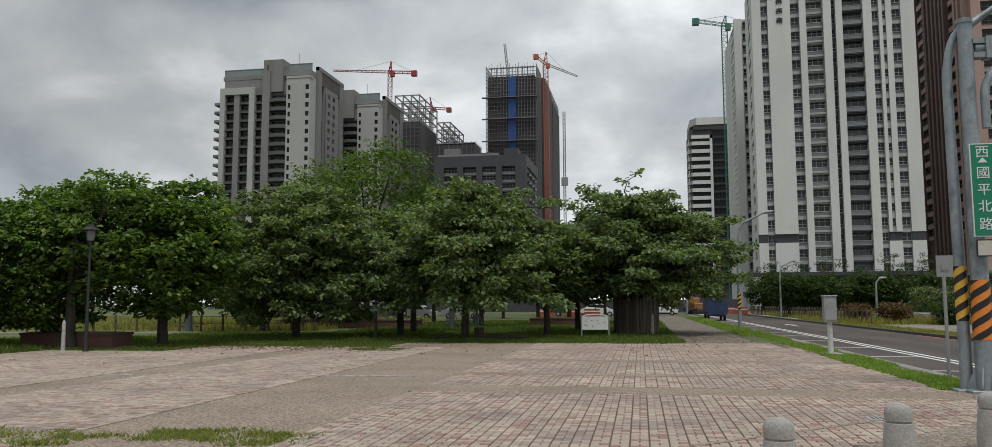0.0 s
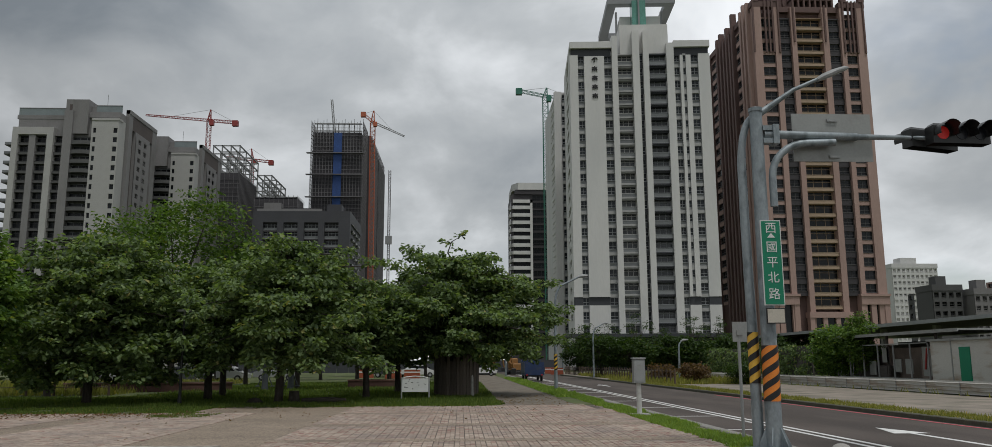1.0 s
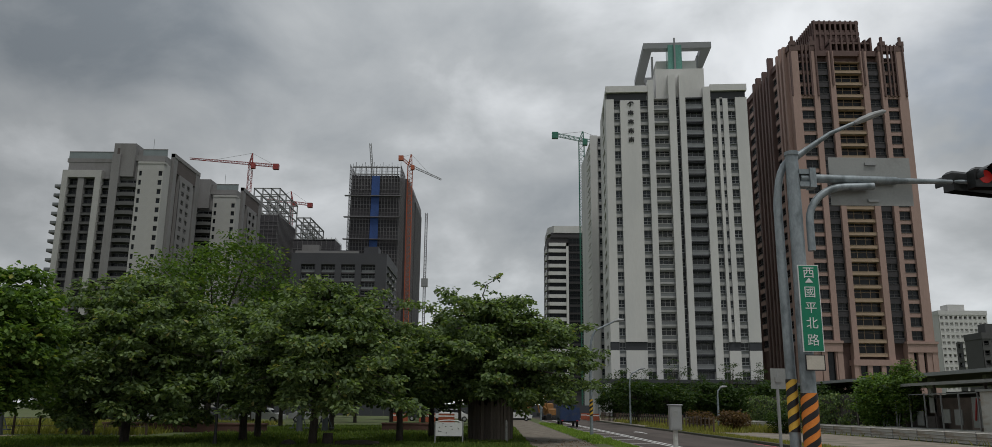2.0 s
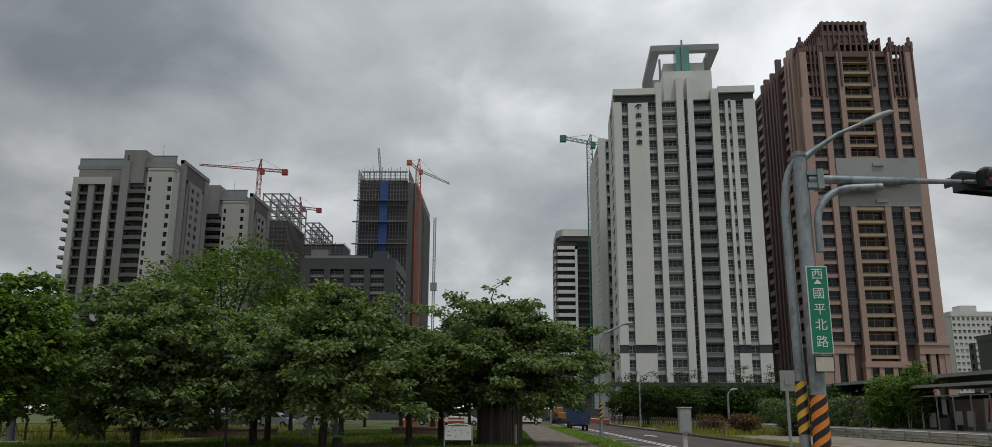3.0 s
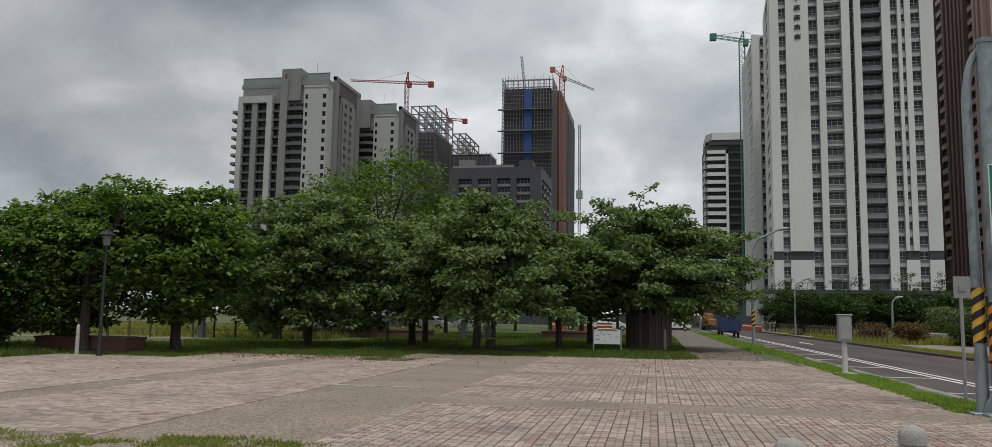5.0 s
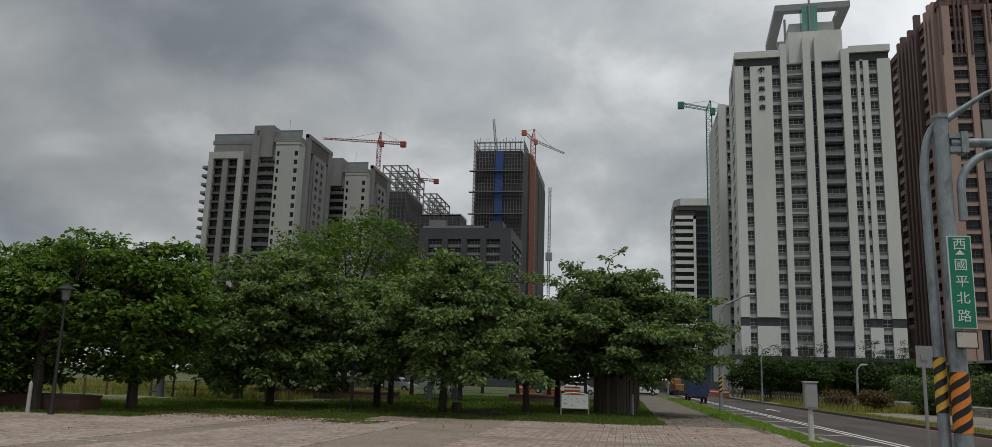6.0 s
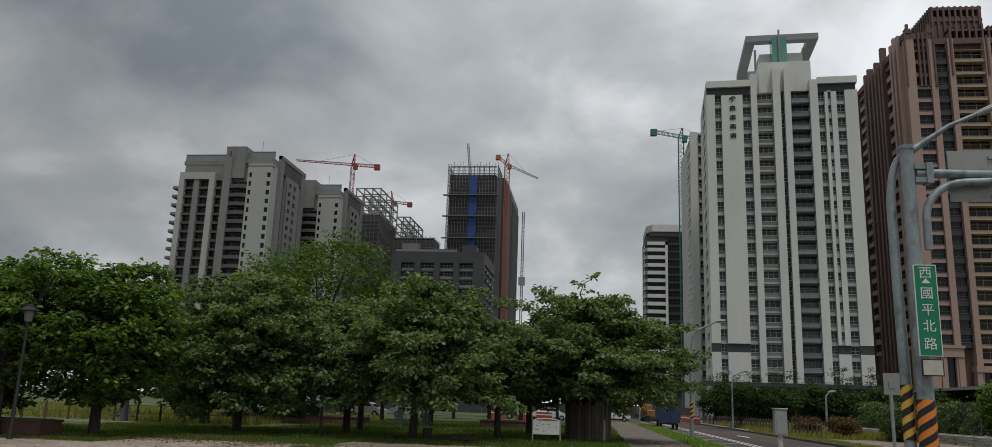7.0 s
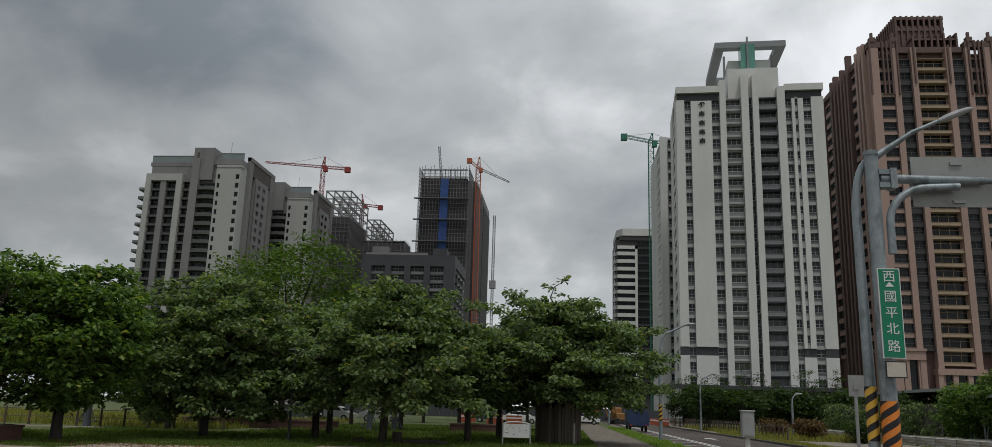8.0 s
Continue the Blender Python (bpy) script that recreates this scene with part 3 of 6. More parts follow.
def white_tower():
    b = thing("white_tower", (26.1, 186.2, 0), "tall white residential tower with dark window columns and a roof frame", "building", rz=-.075)
    b.scale = (.985, 1, 1.003)
    W, D = 34.2, 25.0
    core = Shape().box(.5, 1.7, 0, W - .5, D, 75.2)
    part("wall", core, WHITE_TILE, b)
    z0, n = 16.5, 18
    # white piers between the bays
    for x0, x1, top, out in ((0, 2.0, 75, 0), (3.5, 8.4, 74.6, -.25), (10.3, 11.7, 79.6, -.6), (15.3, 17.0, 80.8, -.8), (17.9, 19.3, 80.8, -.8),
                             (23.6, 25.4, 77.6, -.6), (26.9, 27.6, 74.6, -.3), (29.5, 31.4, 74.6, -.3), (31.4, 34.2, 75, 0)):
        if (x0, x1) == (29.5, 31.4):
            x0, x1 = 28.3, 29.5
        lo = 4.0 if out <= -.6 else 16.5
        part("pier", Shape().box(x0, out, lo, x1, 1.8, top), WHITE_TILE, b)
    # dark band and tiled base
    for x0, x1 in ((0, 2.0), (3.5, 8.4), (26.9, 29.5), (31.4, 34.2)):
        part("band", Shape().box(x0, .12, 14.6, x1, 1.8, 16.5), SLATE, b, "dark grey tile band")
        part("base", Shape().box(x0, -.02, 0, x1, 1.8, 14.6), WHITE_TILE, b)
    wm = window_module("window", 1.5, FH, SPANDREL, GREY_FRAME, GLASS, sill=1.15, ac=True)
    wm2 = window_module("window", 1.9, FH, SPANDREL, GREY_FRAME, GLASS, sill=1.15, ac=True)
    bal = balcony_module("balcony", 3.6, FH, SPANDREL, WHITE_FRAME, SHADED_GLASS)
    bald = balcony_module("balcony", 4.3, FH, SLATE, GREY_FRAME, SHADED_GLASS)
    thin = window_module("window", .75, FH, SPANDREL, GREY_FRAME, GLASS, sill=1.2, mull=0, recess=.25)
    slot = window_module("window", .9, FH, SLATE, GREY_FRAME, GLASS_DARK, mull=0)
    column(b, wm, "window", 2.0, .35, 7.0, n + 3)
    column(b, wm2, "window", 8.4, .3, 7.0, n + 3)
    column(b, bal, "balcony", 11.7, .3, 7.0, n + 3)
    column(b, slot, "window", 17.0, .2, 7.0, n + 3)
    column(b, bald, "balcony", 19.3, .3, 7.0, n + 3)
    column(b, wm, "window", 25.4, .35, 7.0, n + 3)
    column(b, thin, "window", 27.6, -.05, 16.5, n)
    column(b, wm2, "window", 29.5, .35, 7.0, n + 3)
    # cornice with a dark reveal
    for x0, x1 in ((0, 10.3), (25.4, 34.2)):
        part("cornice", Shape().box(x0, -.5, 76.6, x1, D, 78.2).box(x0 + .3, .25, 74.6, x1 - .3, D, 76.6, 1), [WHITE_TILE, SLATE], b)
    # side wall with a window column
    part("side_wall", Shape().box(-.02, 1.8, 0, .5, 7.0, 76.6).box(-.02, 14.5, 0, .5, D, 76.6), WHITE_TILE, b)
    sm = window_module("window", 7.5, FH, WHITE_TILE, WHITE_FRAME, GLASS, sill=1.5, mull=2)
    column(b, sm, "window", .0, 14.5, 7.0, n + 3, rz=-math.pi / 2)
    # lift core, roof frame and green glass shaft
    part("core", Shape().box(12.5, 1.0, 75, 24.4, 10, 83).box(13.4, 6, 83, 23.6, 20, 87.3), WHITE_TILE, b)
    part("glass_shaft", Shape().box(16.0, 2.2, 80.8, 19.4, 6, 89.9, 0).box(17.4, 1.7, 76, 17.8, 2.2, 91.6, 1), [GREEN_GLASS, GREY_FRAME], b, "green glass shaft")
    f = Shape().box(10.1, 4, 89.9, 27.2, 6.2, 91.4).box(10.1, 6.2, 89.9, 12.4, 28, 91.4).box(24.9, 6.2, 89.9, 27.2, 28, 91.4).box(12.4, 26, 89.9, 24.9, 28, 91.4)
    for x in (12.6, 24.2):
        f.box(x, 9, 83, x + .5, 9.5, 89.9).box(x, 24, 70, x + .5, 24.5, 89.9)
    part("roof_frame", f, GREY_FRAME, b, "grey roof frame")
    part("canopy", Shape().box(-3, -5, 7.2, 37, -.9, 8.0).box(0, -1.2, 0, 34, -.9, 7.2, 1), [SLATE, GLASS_DARK], b, "dark entrance canopy")
    # tower wing behind
    w2 = thing("white_tower_wing", (26.3, 221, 0), "white residential tower rising behind the first one", "building")
    part("wall", Shape().box(.6, .6, 0, 30, 30, 78), WHITE_TILE, w2)
    part("pier", Shape().box(0, 0, 0, 2.0, 1.2, 78), WHITE_TILE, w2)
    column(w2, wm, "window", 2.2, .1, 6, 22)
    column(w2, sm, "window", .4, 12, 6, 22, rz=-math.pi / 2)
    return b


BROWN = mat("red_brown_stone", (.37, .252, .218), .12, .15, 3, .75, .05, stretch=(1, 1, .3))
# for the dark roof parts, and as painted shade on the tower's side
BROWN_DARK = mat("dark_and_shaded_brown_stone", (.13, .08, .072), .15, .15, 3, .75, .05)
CREAM = mat("cream_stone", (.37, .275, .195), .1, .3, 4, .75, .05)
CHARCOAL = mat("charcoal_tile", (.042, .038, .042), .15, .3, 5, .6, .05)


def brown_tower():
    b = thing("brown_tower", (75.1, 195, 0), "tall red-brown residential tower with cream balcony bands", "building")
    W, D = 29.4, 38
    # the core's dark brown also puts shade into the side wall's colour
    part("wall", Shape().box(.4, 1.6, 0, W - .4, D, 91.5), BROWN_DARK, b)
    z0, fh, n = 17.6, 3.28, 22
    for x0, x1 in ((0, 2.1), (5.5, 6.9), (9.9, 11.2), (18.2, 19.7), (22.9, 24.1), (27.1, 29.4)):
        part("pier", Shape().box(x0, -.4, 6, x1, 1.8, 92.5), BROWN, b)
    w1 = window_module("window", 3.4, fh, BROWN, DARK_FRAME, GLASS_DARK, sill=.8)
    w2 = window_module("window", 3.0, fh, CHARCOAL, DARK_FRAME, GLASS_DARK, sill=1.2)
    cb = balcony_module("balcony", 7.0, fh, CREAM, CREAM, GLASS_DARK, solidrail=1)
    column(b, w1, "window", 2.1, .1, z0, n, fh)
    column(b, w1, "window", 23.9, .1, z0, n, fh)
    column(b, w2, "window", 6.9, .4, z0, n, fh)
    column(b, w2, "window", 19.8, .4, z0, n, fh)
    column(b, cb, "balcony", 11.2, .2, z0 - 3.3, n + 1, fh)
    # thin fins and finials at the top
    for x in (-.2, 2.9, 3.9, 4.9, 6.4, 23.5, 24.9, 25.9, 26.9, 28.9):
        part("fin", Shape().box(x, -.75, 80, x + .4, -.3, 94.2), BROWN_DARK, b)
    for x in (10.4, 18.6):
        part("fin", Shape().box(x, -.75, 83, x + .4, -.3, 93), BROWN_DARK, b)
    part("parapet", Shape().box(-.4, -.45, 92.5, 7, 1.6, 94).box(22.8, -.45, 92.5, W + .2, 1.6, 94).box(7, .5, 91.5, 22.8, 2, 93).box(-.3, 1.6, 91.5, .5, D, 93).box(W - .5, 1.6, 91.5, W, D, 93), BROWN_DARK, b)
    for x in (.2, 5.2, 23.4, 28.2):
        part("finial", Shape().box(x, -.6, 94, x + 1.4, .8, 95.2).box(x + .4, -.2, 95.2, x + 1, .4, 96.6), BROWN_DARK, b)
    cr = Shape().box(9, 5, 93, 20.5, 18, 101)
    for i in range(9):
        cr.box(8.8 + i * 1.4, 4.6, 95, 9.3 + i * 1.4, 5.1, 103.6)
        cr.box(8.6, 5 + i * 1.4, 95, 9.1, 5.5 + i * 1.4, 103.6)
        cr.box(20.4, 5 + i * 1.4, 95, 20.9, 5.5 + i * 1.4, 103.6)
    cr.box(8.7, 4.7, 99.5, 20.9, 5.3, 100.3).box(8.7, 4.7, 102.6, 20.9, 18, 103.4)
    part("crown_frame", cr, BROWN_DARK, b, "dark brown roof crown with fins")
    for i in range(8):
        part("pergola_fin", Shape().box(11 + i * 1.5, .6, 93, 11.45 + i * 1.5, 4, 96.2 + (i % 2) * .6), BROWN_DARK, b)
    part("pergola_beam", Shape().box(11, .8, 95, 22, 3.8, 95.5), BROWN_DARK, b)
    # stone base
    for x0, x1 in ((-.2, 7.2), (22.6, 29.7)):
        part("base_band", Shape().box(x0, -.8, 15.4, x1, 2, 17.4), BROWN, b)
        for x in (x0, x0 + 2.4, x1 - 1.3):
            part("base_pier", Shape().box(x, -.6, 0, x + 1.3, 2, 15.4), BROWN, b)
    part("entrance_glass", Shape().box(9.7, -.3, 0, 19.9, 2, 12.2), GLASS_DARK, b, "dark entrance glazing")
    part("entrance_beam", Shape().box(9.4, -1.1, 12.2, 20.2, 2, 13.6).box(9.6, -.7, 6.6, 20, 1, 7.3), BROWN, b)
    for x in (9.5, 12.7, 15.9, 19.0):
        part("entrance_pier", Shape().box(x, -.9, 0, x + 1.1, 1, 12.2), BROWN, b)
    for x0, x1 in ((-.2, 7.2), (22.6, 29.7)):
        part("base_glass", Shape().box(x0 + .2, .4, 0, x1 - .2, 1.9, 15.4), GLASS_DARK, b, "dark glazing between stone piers")
        part("base_cornice", Shape().box(x0 - .2, -1.05, 17.4, x1 + .2, 1.2, 18.0), BROWN, b)
    # side wall: ribs and a bay of windows; the rear ribs' darker brown paints the side's shade
    sb = window_module("window", 4.0, fh, BROWN, DARK_FRAME, GLASS_DARK, sill=1.0)
    column(b, sb, "window", -.2, 12.5, z0, n, fh, rz=-math.pi / 2)
    column(b, sb, "window", -.2, 34, z0, n, fh, rz=-math.pi / 2)
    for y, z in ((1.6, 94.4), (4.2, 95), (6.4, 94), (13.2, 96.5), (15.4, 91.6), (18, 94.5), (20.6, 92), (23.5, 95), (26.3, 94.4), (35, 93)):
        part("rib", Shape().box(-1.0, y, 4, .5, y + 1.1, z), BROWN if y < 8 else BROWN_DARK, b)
    return b


white_tower()
brown_tower()
GREY_WALL = mat("grey_render", (.205, .2, .2), .12, .12, 4, .8, .05, dirt=(.16, .155, .15), stretch=(1, 1, .3))
PALE_PANEL = mat("pale_concrete_panel", (.385, .382, .37), .12, .15, 3, .8, .05, dirt=(.37, .365, .35), dirt_at=(.5, .75))
PARAPET_GLASS = mat("parapet_glass", (.2, .235, .24), .12, .3, 3, .2, 0)
DARK_PANEL = mat("dark_brown_panel", (.085, .07, .065), .15, .2, 4, .8, .05)
BALC_GREY = mat("grey_balcony", (.085, .086, .086), .15, .2, 4, .7, .05)


def apartment_tower(at, label, tall):
    b = thing("apartment_tower", at, label, "building", "grey apartment towers")
    b.scale = (.965, 1, tall)
    W, D, fh, n = 36.6, 32, 3.3, 24
    part("wall", Shape().box(.6, 1.7, 0, W - .6, D, 86).box(17.3, 1, 86, 36, 20, 88), GREY_WALL, b)
    part("roof_wall", Shape().box(17.3, .2, 80, 25.2, 9, 92.2).box(25.2, 2.6, 86, 29, 9, 90.4).box(18.6, .1, 87.6, 19.5, .19, 90.4, 1).box(0, 1.6, 85.5, 17.3, 4.4, 86.9), [GREY_WALL, DARK_PANEL], b)
    # glazed roof parapets with a thin cap
    for q in ((0, 2.4, 86.9, 17.3, 2.5), (27, 2.4, 88, 36, 2.5), (0, 2.5, 86.9, .1, D)):
        part("parapet_glass", Shape().box(q[0], q[1], q[2], q[3], q[4], q[2] + 2.6), PARAPET_GLASS, b, "pale glass roof parapet")
        part("parapet_cap", Shape().box(q[0], q[1] - .1, q[2] + 2.6, q[3], q[4] + .1, q[2] + 2.85), GREY_WALL, b)
    for x0, x1, top, out, m in ((0, 2, 82, -.6, PALE_PANEL), (5.7, 7.9, 80, -.3, GREY_WALL), (11.9, 14.1, 82, -.6, PALE_PANEL), (17.3, 20.3, 88, -.6, GREY_WALL)):
        part("pier", Shape().box(x0, out, 0, x1, 1.8, top), m, b)
    part("beam", Shape().box(2, -.58, 79.4, 11.9, .8, 82), PALE_PANEL, b)
    w1 = balcony_module("balcony", 3.7, fh, BALC_GREY, DARK_FRAME, GLASS_DARK, out=0, solidrail=1)
    w2 = balcony_module("balcony", 4.0, fh, BALC_GREY, DARK_FRAME, GLASS_DARK, out=0, solidrail=1)
    w3 = balcony_module("balcony", 3.2, fh, BALC_GREY, DARK_FRAME, GLASS_DARK, out=0, solidrail=1, bars=1)
    column(b, w1, "balcony", 2, .2, 0, n, fh)
    column(b, w2, "balcony", 7.9, .2, 0, n, fh)
    column(b, w3, "balcony", 14.1, .4, 0, n, fh)
    # bowed balconies
    back = window_module("window", 6.9, fh, BALC_GREY, GREY_FRAME, GLASS_DARK, sill=.3, mull=2)
    column(b, back, "window", 20.3, 1.2, 0, n, fh)
    bow = Shape()
    pts = [(0, 1.3)] + [(3.45 - 3.9 * math.cos(a), -1.6 * math.sin(a) + .2) for a in [math.pi * i / 10 for i in range(11)]] + [(6.9, 1.3)]
    bow.poly(pts, 0, 1.35)
    bm_ = bow.mesh("bow_balcony", BALC_GREY)
    for i in range(n):
        part("bow_balcony", bm_, None, b, at=(20.3, 0, i * fh))
    # corner balconies at the far left
    sb = Shape().poly([(0, 0), (3.2, 0), (3.2, 5), (.9, 5), (0, 4)], 0, .35).poly([(0, 0), (3.2, 0), (3.2, 5), (.9, 5), (0, 4)], .36, 1.1, 1).mesh("side_balcony", [BALC_GREY, RAIL_GLASS])
    for i in range(n):
        part("side_balcony", sb, None, b, at=(-3.0, .8, i * fh))
    # pale panel with small windows
    d = [[0, 0, 0, 0, 0], [0, .3, 0, .3, 0], [0, 0, 0, 0, 0]]
    mm = [[0, 0, 0, 0, 0], [0, 1, 0, 1, 0], [0, 0, 0, 0, 0]]
    small = relief([0, .6, 1.6, 7.6, 9.0, 9.4], [0, .8, 2.6, fh], d, mm).mesh("panel_window", [PALE_PANEL, GLASS_DARK])
    for i in range(n + 1):
        part("panel_window", small, None, b, at=(27.2, -.9, i * fh))
    part("panel_side", Shape().box(27.2, -.88, 0, 27.5, 1.7, 82.5).box(36.3, -.88, 0, 36.6, 1.7, 82.5).box(27.2, -.9, 82.5, 36.6, 2, 84.4).box(27.2, -1.1, 84.4, 36.8, 2, 85.2), PALE_PANEL, b)
    # side wall
    for y0, y1, top, m, o in ((1.7, 5, 85.2, PALE_PANEL, .0), (6.6, 9.6, 90.5, GREY_WALL, .6), (12, 25, 84, GREY_WALL, .9), (28, 32, 90.5, GREY_WALL, .6)):
        part("side_wall", Shape().box(W - 1, y0, 0, W + o - .25, y1, top), m, b)
    part("side_recess", Shape().box(W - 1.2, 9.6, 0, W - .4, 12, 86).box(W - 1, 9.6, 84, W + .3, 28, 89.2), DARK_PANEL, b, "dark brown wall panel")
    d = [[0] * 7, [0, .3, 0, 0, .3, 0, 0], [0] * 7]
    mm = [[0] * 7, [0, 1, 0, 0, 1, 0, 0], [0] * 7]
    sw = relief([0, 2, 4.6, 6, 7, 9.6, 12, 13], [0, .9, 2.6, fh], d, mm).mesh("side_window", [GREY_WALL, GLASS_DARK])
    for i in range(n + 1):
        part("side_window", sw, None, b, at=(W + .95, 12, i * fh), rz=math.pi / 2)
    part("side_coping", Shape().box(W - 1, 6.6, 89.2, W + .5, 32, 90.6), GREY_WALL, b)
    part("aerial", Shape().tube([(29, 6, 88), (29, 6, 96)], .08, 5), GREY_METAL, b)
    return b


def lattice(p0, p1, w, step, r, taper=1.0):
    """A braced mast or jib with four chords."""
    s = Shape()
    p0, p1 = Vector(p0), Vector(p1)
    d = (p1 - p0)
    n = max(2, int(d.length / step))
    d.normalize()
    u = (Vector((0, 1, 0)) if abs(d.y) < .9 else Vector((1, 0, 0))).cross(d).normalized()
    v = d.cross(u)
    c = [[p0 + (p1 - p0) * (i / n) + (u * a + v * e) * w * .5 * (1 + (taper - 1) * i / n) for a, e in ((1, 1), (-1, 1), (-1, -1), (1, -1))] for i in range(n + 1)]
    for k in range(4):
        s.tube([c[0][k], c[n][k]], r, 4)
    for i in range(n):
        for k in range(4):
            s.tube([c[i][k], c[i + 1][(k + 1) % 4]], r * .7, 3, cap=False)
            s.tube([c[i][k], c[i][(k + 1) % 4]], r * .7, 3, cap=False)
    return s


def crane(base, top, apex, jib, back, colour, label, w=1.6, jib_colour=None, bar=.11):
    x, y = base[0], base[1]
    c = thing("tower_crane", base, label, "crane", "tower cranes")
    rel = lambda p: (p[0] - base[0], p[1] - base[1], p[2] - base[2])
    part("mast", lattice((0, 0, 0), rel(top), w, 2.2, bar), colour, c)
    part("apex", lattice(rel(top), rel(apex), w * .8, 2, .14, .2), colour, c)
    part("jib", lattice(rel(top), rel(jib), 1.0, 2.4, .085, .6), jib_colour or colour, c)
    part("counter_jib", lattice(rel(top), rel(back), 1.1, 2, .1), colour, c)
    b = rel(back)
    part("counterweight", Shape().box(b[0] - 1.2, -1, b[2] - 1.6, b[0] + 1.2, 1, b[2] + .8), colour, c)
    t = rel(top)
    part("cab", Shape().box(t[0] + .4, -1.6, t[2] - 2.4, t[0] + 2.2, .2, t[2] - .2), colour, c)
    j = rel(jib)
    part("tie", Shape().tube([rel(apex), [(t[i] * .35 + j[i] * .65) for i in range(3)]], .07, 4).tube([rel(apex), b], .07, 4), GREY_METAL, c)
    return c


NET = mat("scaffold_net", (.056, .053, .058), .35, .12, 1.6, .9, .3, stretch=(1, 1, 2.2))
POLE_DARK = mat("scaffold_pipe", (.165, .16, .165), .2, 1, 8, .6, .05, .3)
NET_BLUE = mat("blue_tarpaulin", (.02, .06, .2), .3, .2, 2, .7, .2)
DK = mat("dark_cladding", (.053, .054, .062), .15, .15, 3, .7, .05)
STEEL_WHITE = mat("pale_steelwork", (.25, .255, .255), .15, .5, 4, .6, .05)


def scaffold_tower():
    b = thing("scaffolded_tower", (-73, 385, 0), "unfinished high-rise wrapped in dark scaffold netting", "building")
    W = 25.0
    part("netted_core", Shape().box(.8, .8, 0, W - .8, 20, 113), NET, b, "dark scaffold netting")
    part("rear_block", Shape().box(3, 20, 0, W + 1.3, 58, 117).box(3, 58, 0, W + 1.8, 96, 114), NET, b, "dark scaffold netting")
    s = Shape()
    for i in range(18):
        x = W * i / 17
        s.box(x - .09, -.1, 0, x + .09, .1, 118 + (i % 3) * .8)
    for k in range(52):
        z = 20 + k * 1.9
        s.box(0, -.08, z, W, .08, z + .13)
    for i in range(12):
        y = 1.8 * i
        for x in (0, W):
            s.box(x - .09, y - .09, 0, x + .09, y + .09, 118.6)
    for k in range(26):
        z = 70 + k * 1.9
        for x in (0, W):
            s.box(x - .07, 0, z, x + .07, 20, z + .13)
    for i in range(30):
        s.box(W + 1.6, 22 + i * 2.4, 30, W + 1.8, 22.2 + i * 2.4, 118)
    for k in range(41):
        s.box(W + 1.6, 20, 40 + k * 1.9, W + 1.75, 94, 40.14 + k * 1.9)
    tagged(part("scaffold", s, POLE_DARK, b, "dense steel pipe scaffold"), kind="stuff")
    # steel posts at the top storeys
    f = Shape()
    for i in range(9):
        f.box(2 + i * 2.6, 3, 110, 2.4 + i * 2.6, 3.4, 118.5)
    f.box(1, 2.6, 114, 24, 3.2, 114.5).box(1, 2.6, 117.6, 24, 3.2, 118.2)
    tagged(part("top_steel", f, STEEL_WHITE, b, "pale steel posts"), kind="stuff")
    part("blue_sheet", Shape().box(11, -.35, 60, 15, -.2, 112.5), NET_BLUE, b, "blue tarpaulin strip")
    for z in (91.3, 80.3, 102):
        part("ledge", Shape().box(-1.8, -1.8, z, W + .6, .1, z + .35), POLE_DARK, b)
    part("hoist_mast", lattice((37, 15, 0), (37, 15, 97.5), 1.1, 2, .12), POLE_DARK, b)
    part("hoist_cage", Shape().box(35.4, 14, 60, 38.6, 16, 64), GREY_METAL, b)
    part("roof_boom", lattice((11, 5, 108), (8.6, 5, 131), .9, 2, .12), STEEL_WHITE, b)


def skeleton(at, W, D, z0, z1, fh, label):
    b = thing("steel_frame_block", at, label, "building", "unfinished blocks")
    part("netted_core", Shape().box(0, 0, 0, W, D, z0), NET, b, "dark scaffold netting")
    s = Shape()
    nx, ny, nz = max(2, int(W / 4)), max(2, int(D / 9)), max(1, round((z1 - z0) / fh))
    for i in range(nx + 1):
        for j in range(ny + 1):
            x, y = (W - .5) * i / nx, (D - .5) * j / ny
            s.box(x, y, z0, x + .5, y + .5, z1)
    for k in range(nz + 1):
        z = z0 + (z1 - z0) * k / nz - (.5 if k == nz else 0)
        for j in range(ny + 1):
            y = (D - .5) * j / ny
            s.box(0, y, z, W, y + .45, z + .5)
        for i in range(nx + 1):
            x = (W - .5) * i / nx
            s.box(x, 0, z, x + .45, D, z + .5)
    tagged(part("steel_frame", s, STEEL_WHITE, b, "bare pale steel columns and beams"), kind="stuff")
    sc = Shape()
    for k in range(int((z0 - 30) / 2)):
        sc.box(-.3, -.3, 30 + 2 * k, W + .3, -.18, 30.12 + 2 * k)
    for i in range(int(W / 2) + 1):
        sc.box(i * 2, -.3, 30, i * 2 + .14, -.16, z0 + 1)
    for i in range(int(D / 2) + 1):
        sc.box(W + .16, i * 2, 30, W + .3, i * 2 + .14, z0 + 1)
    tagged(part("scaffold", sc, POLE_DARK, b), kind="stuff")


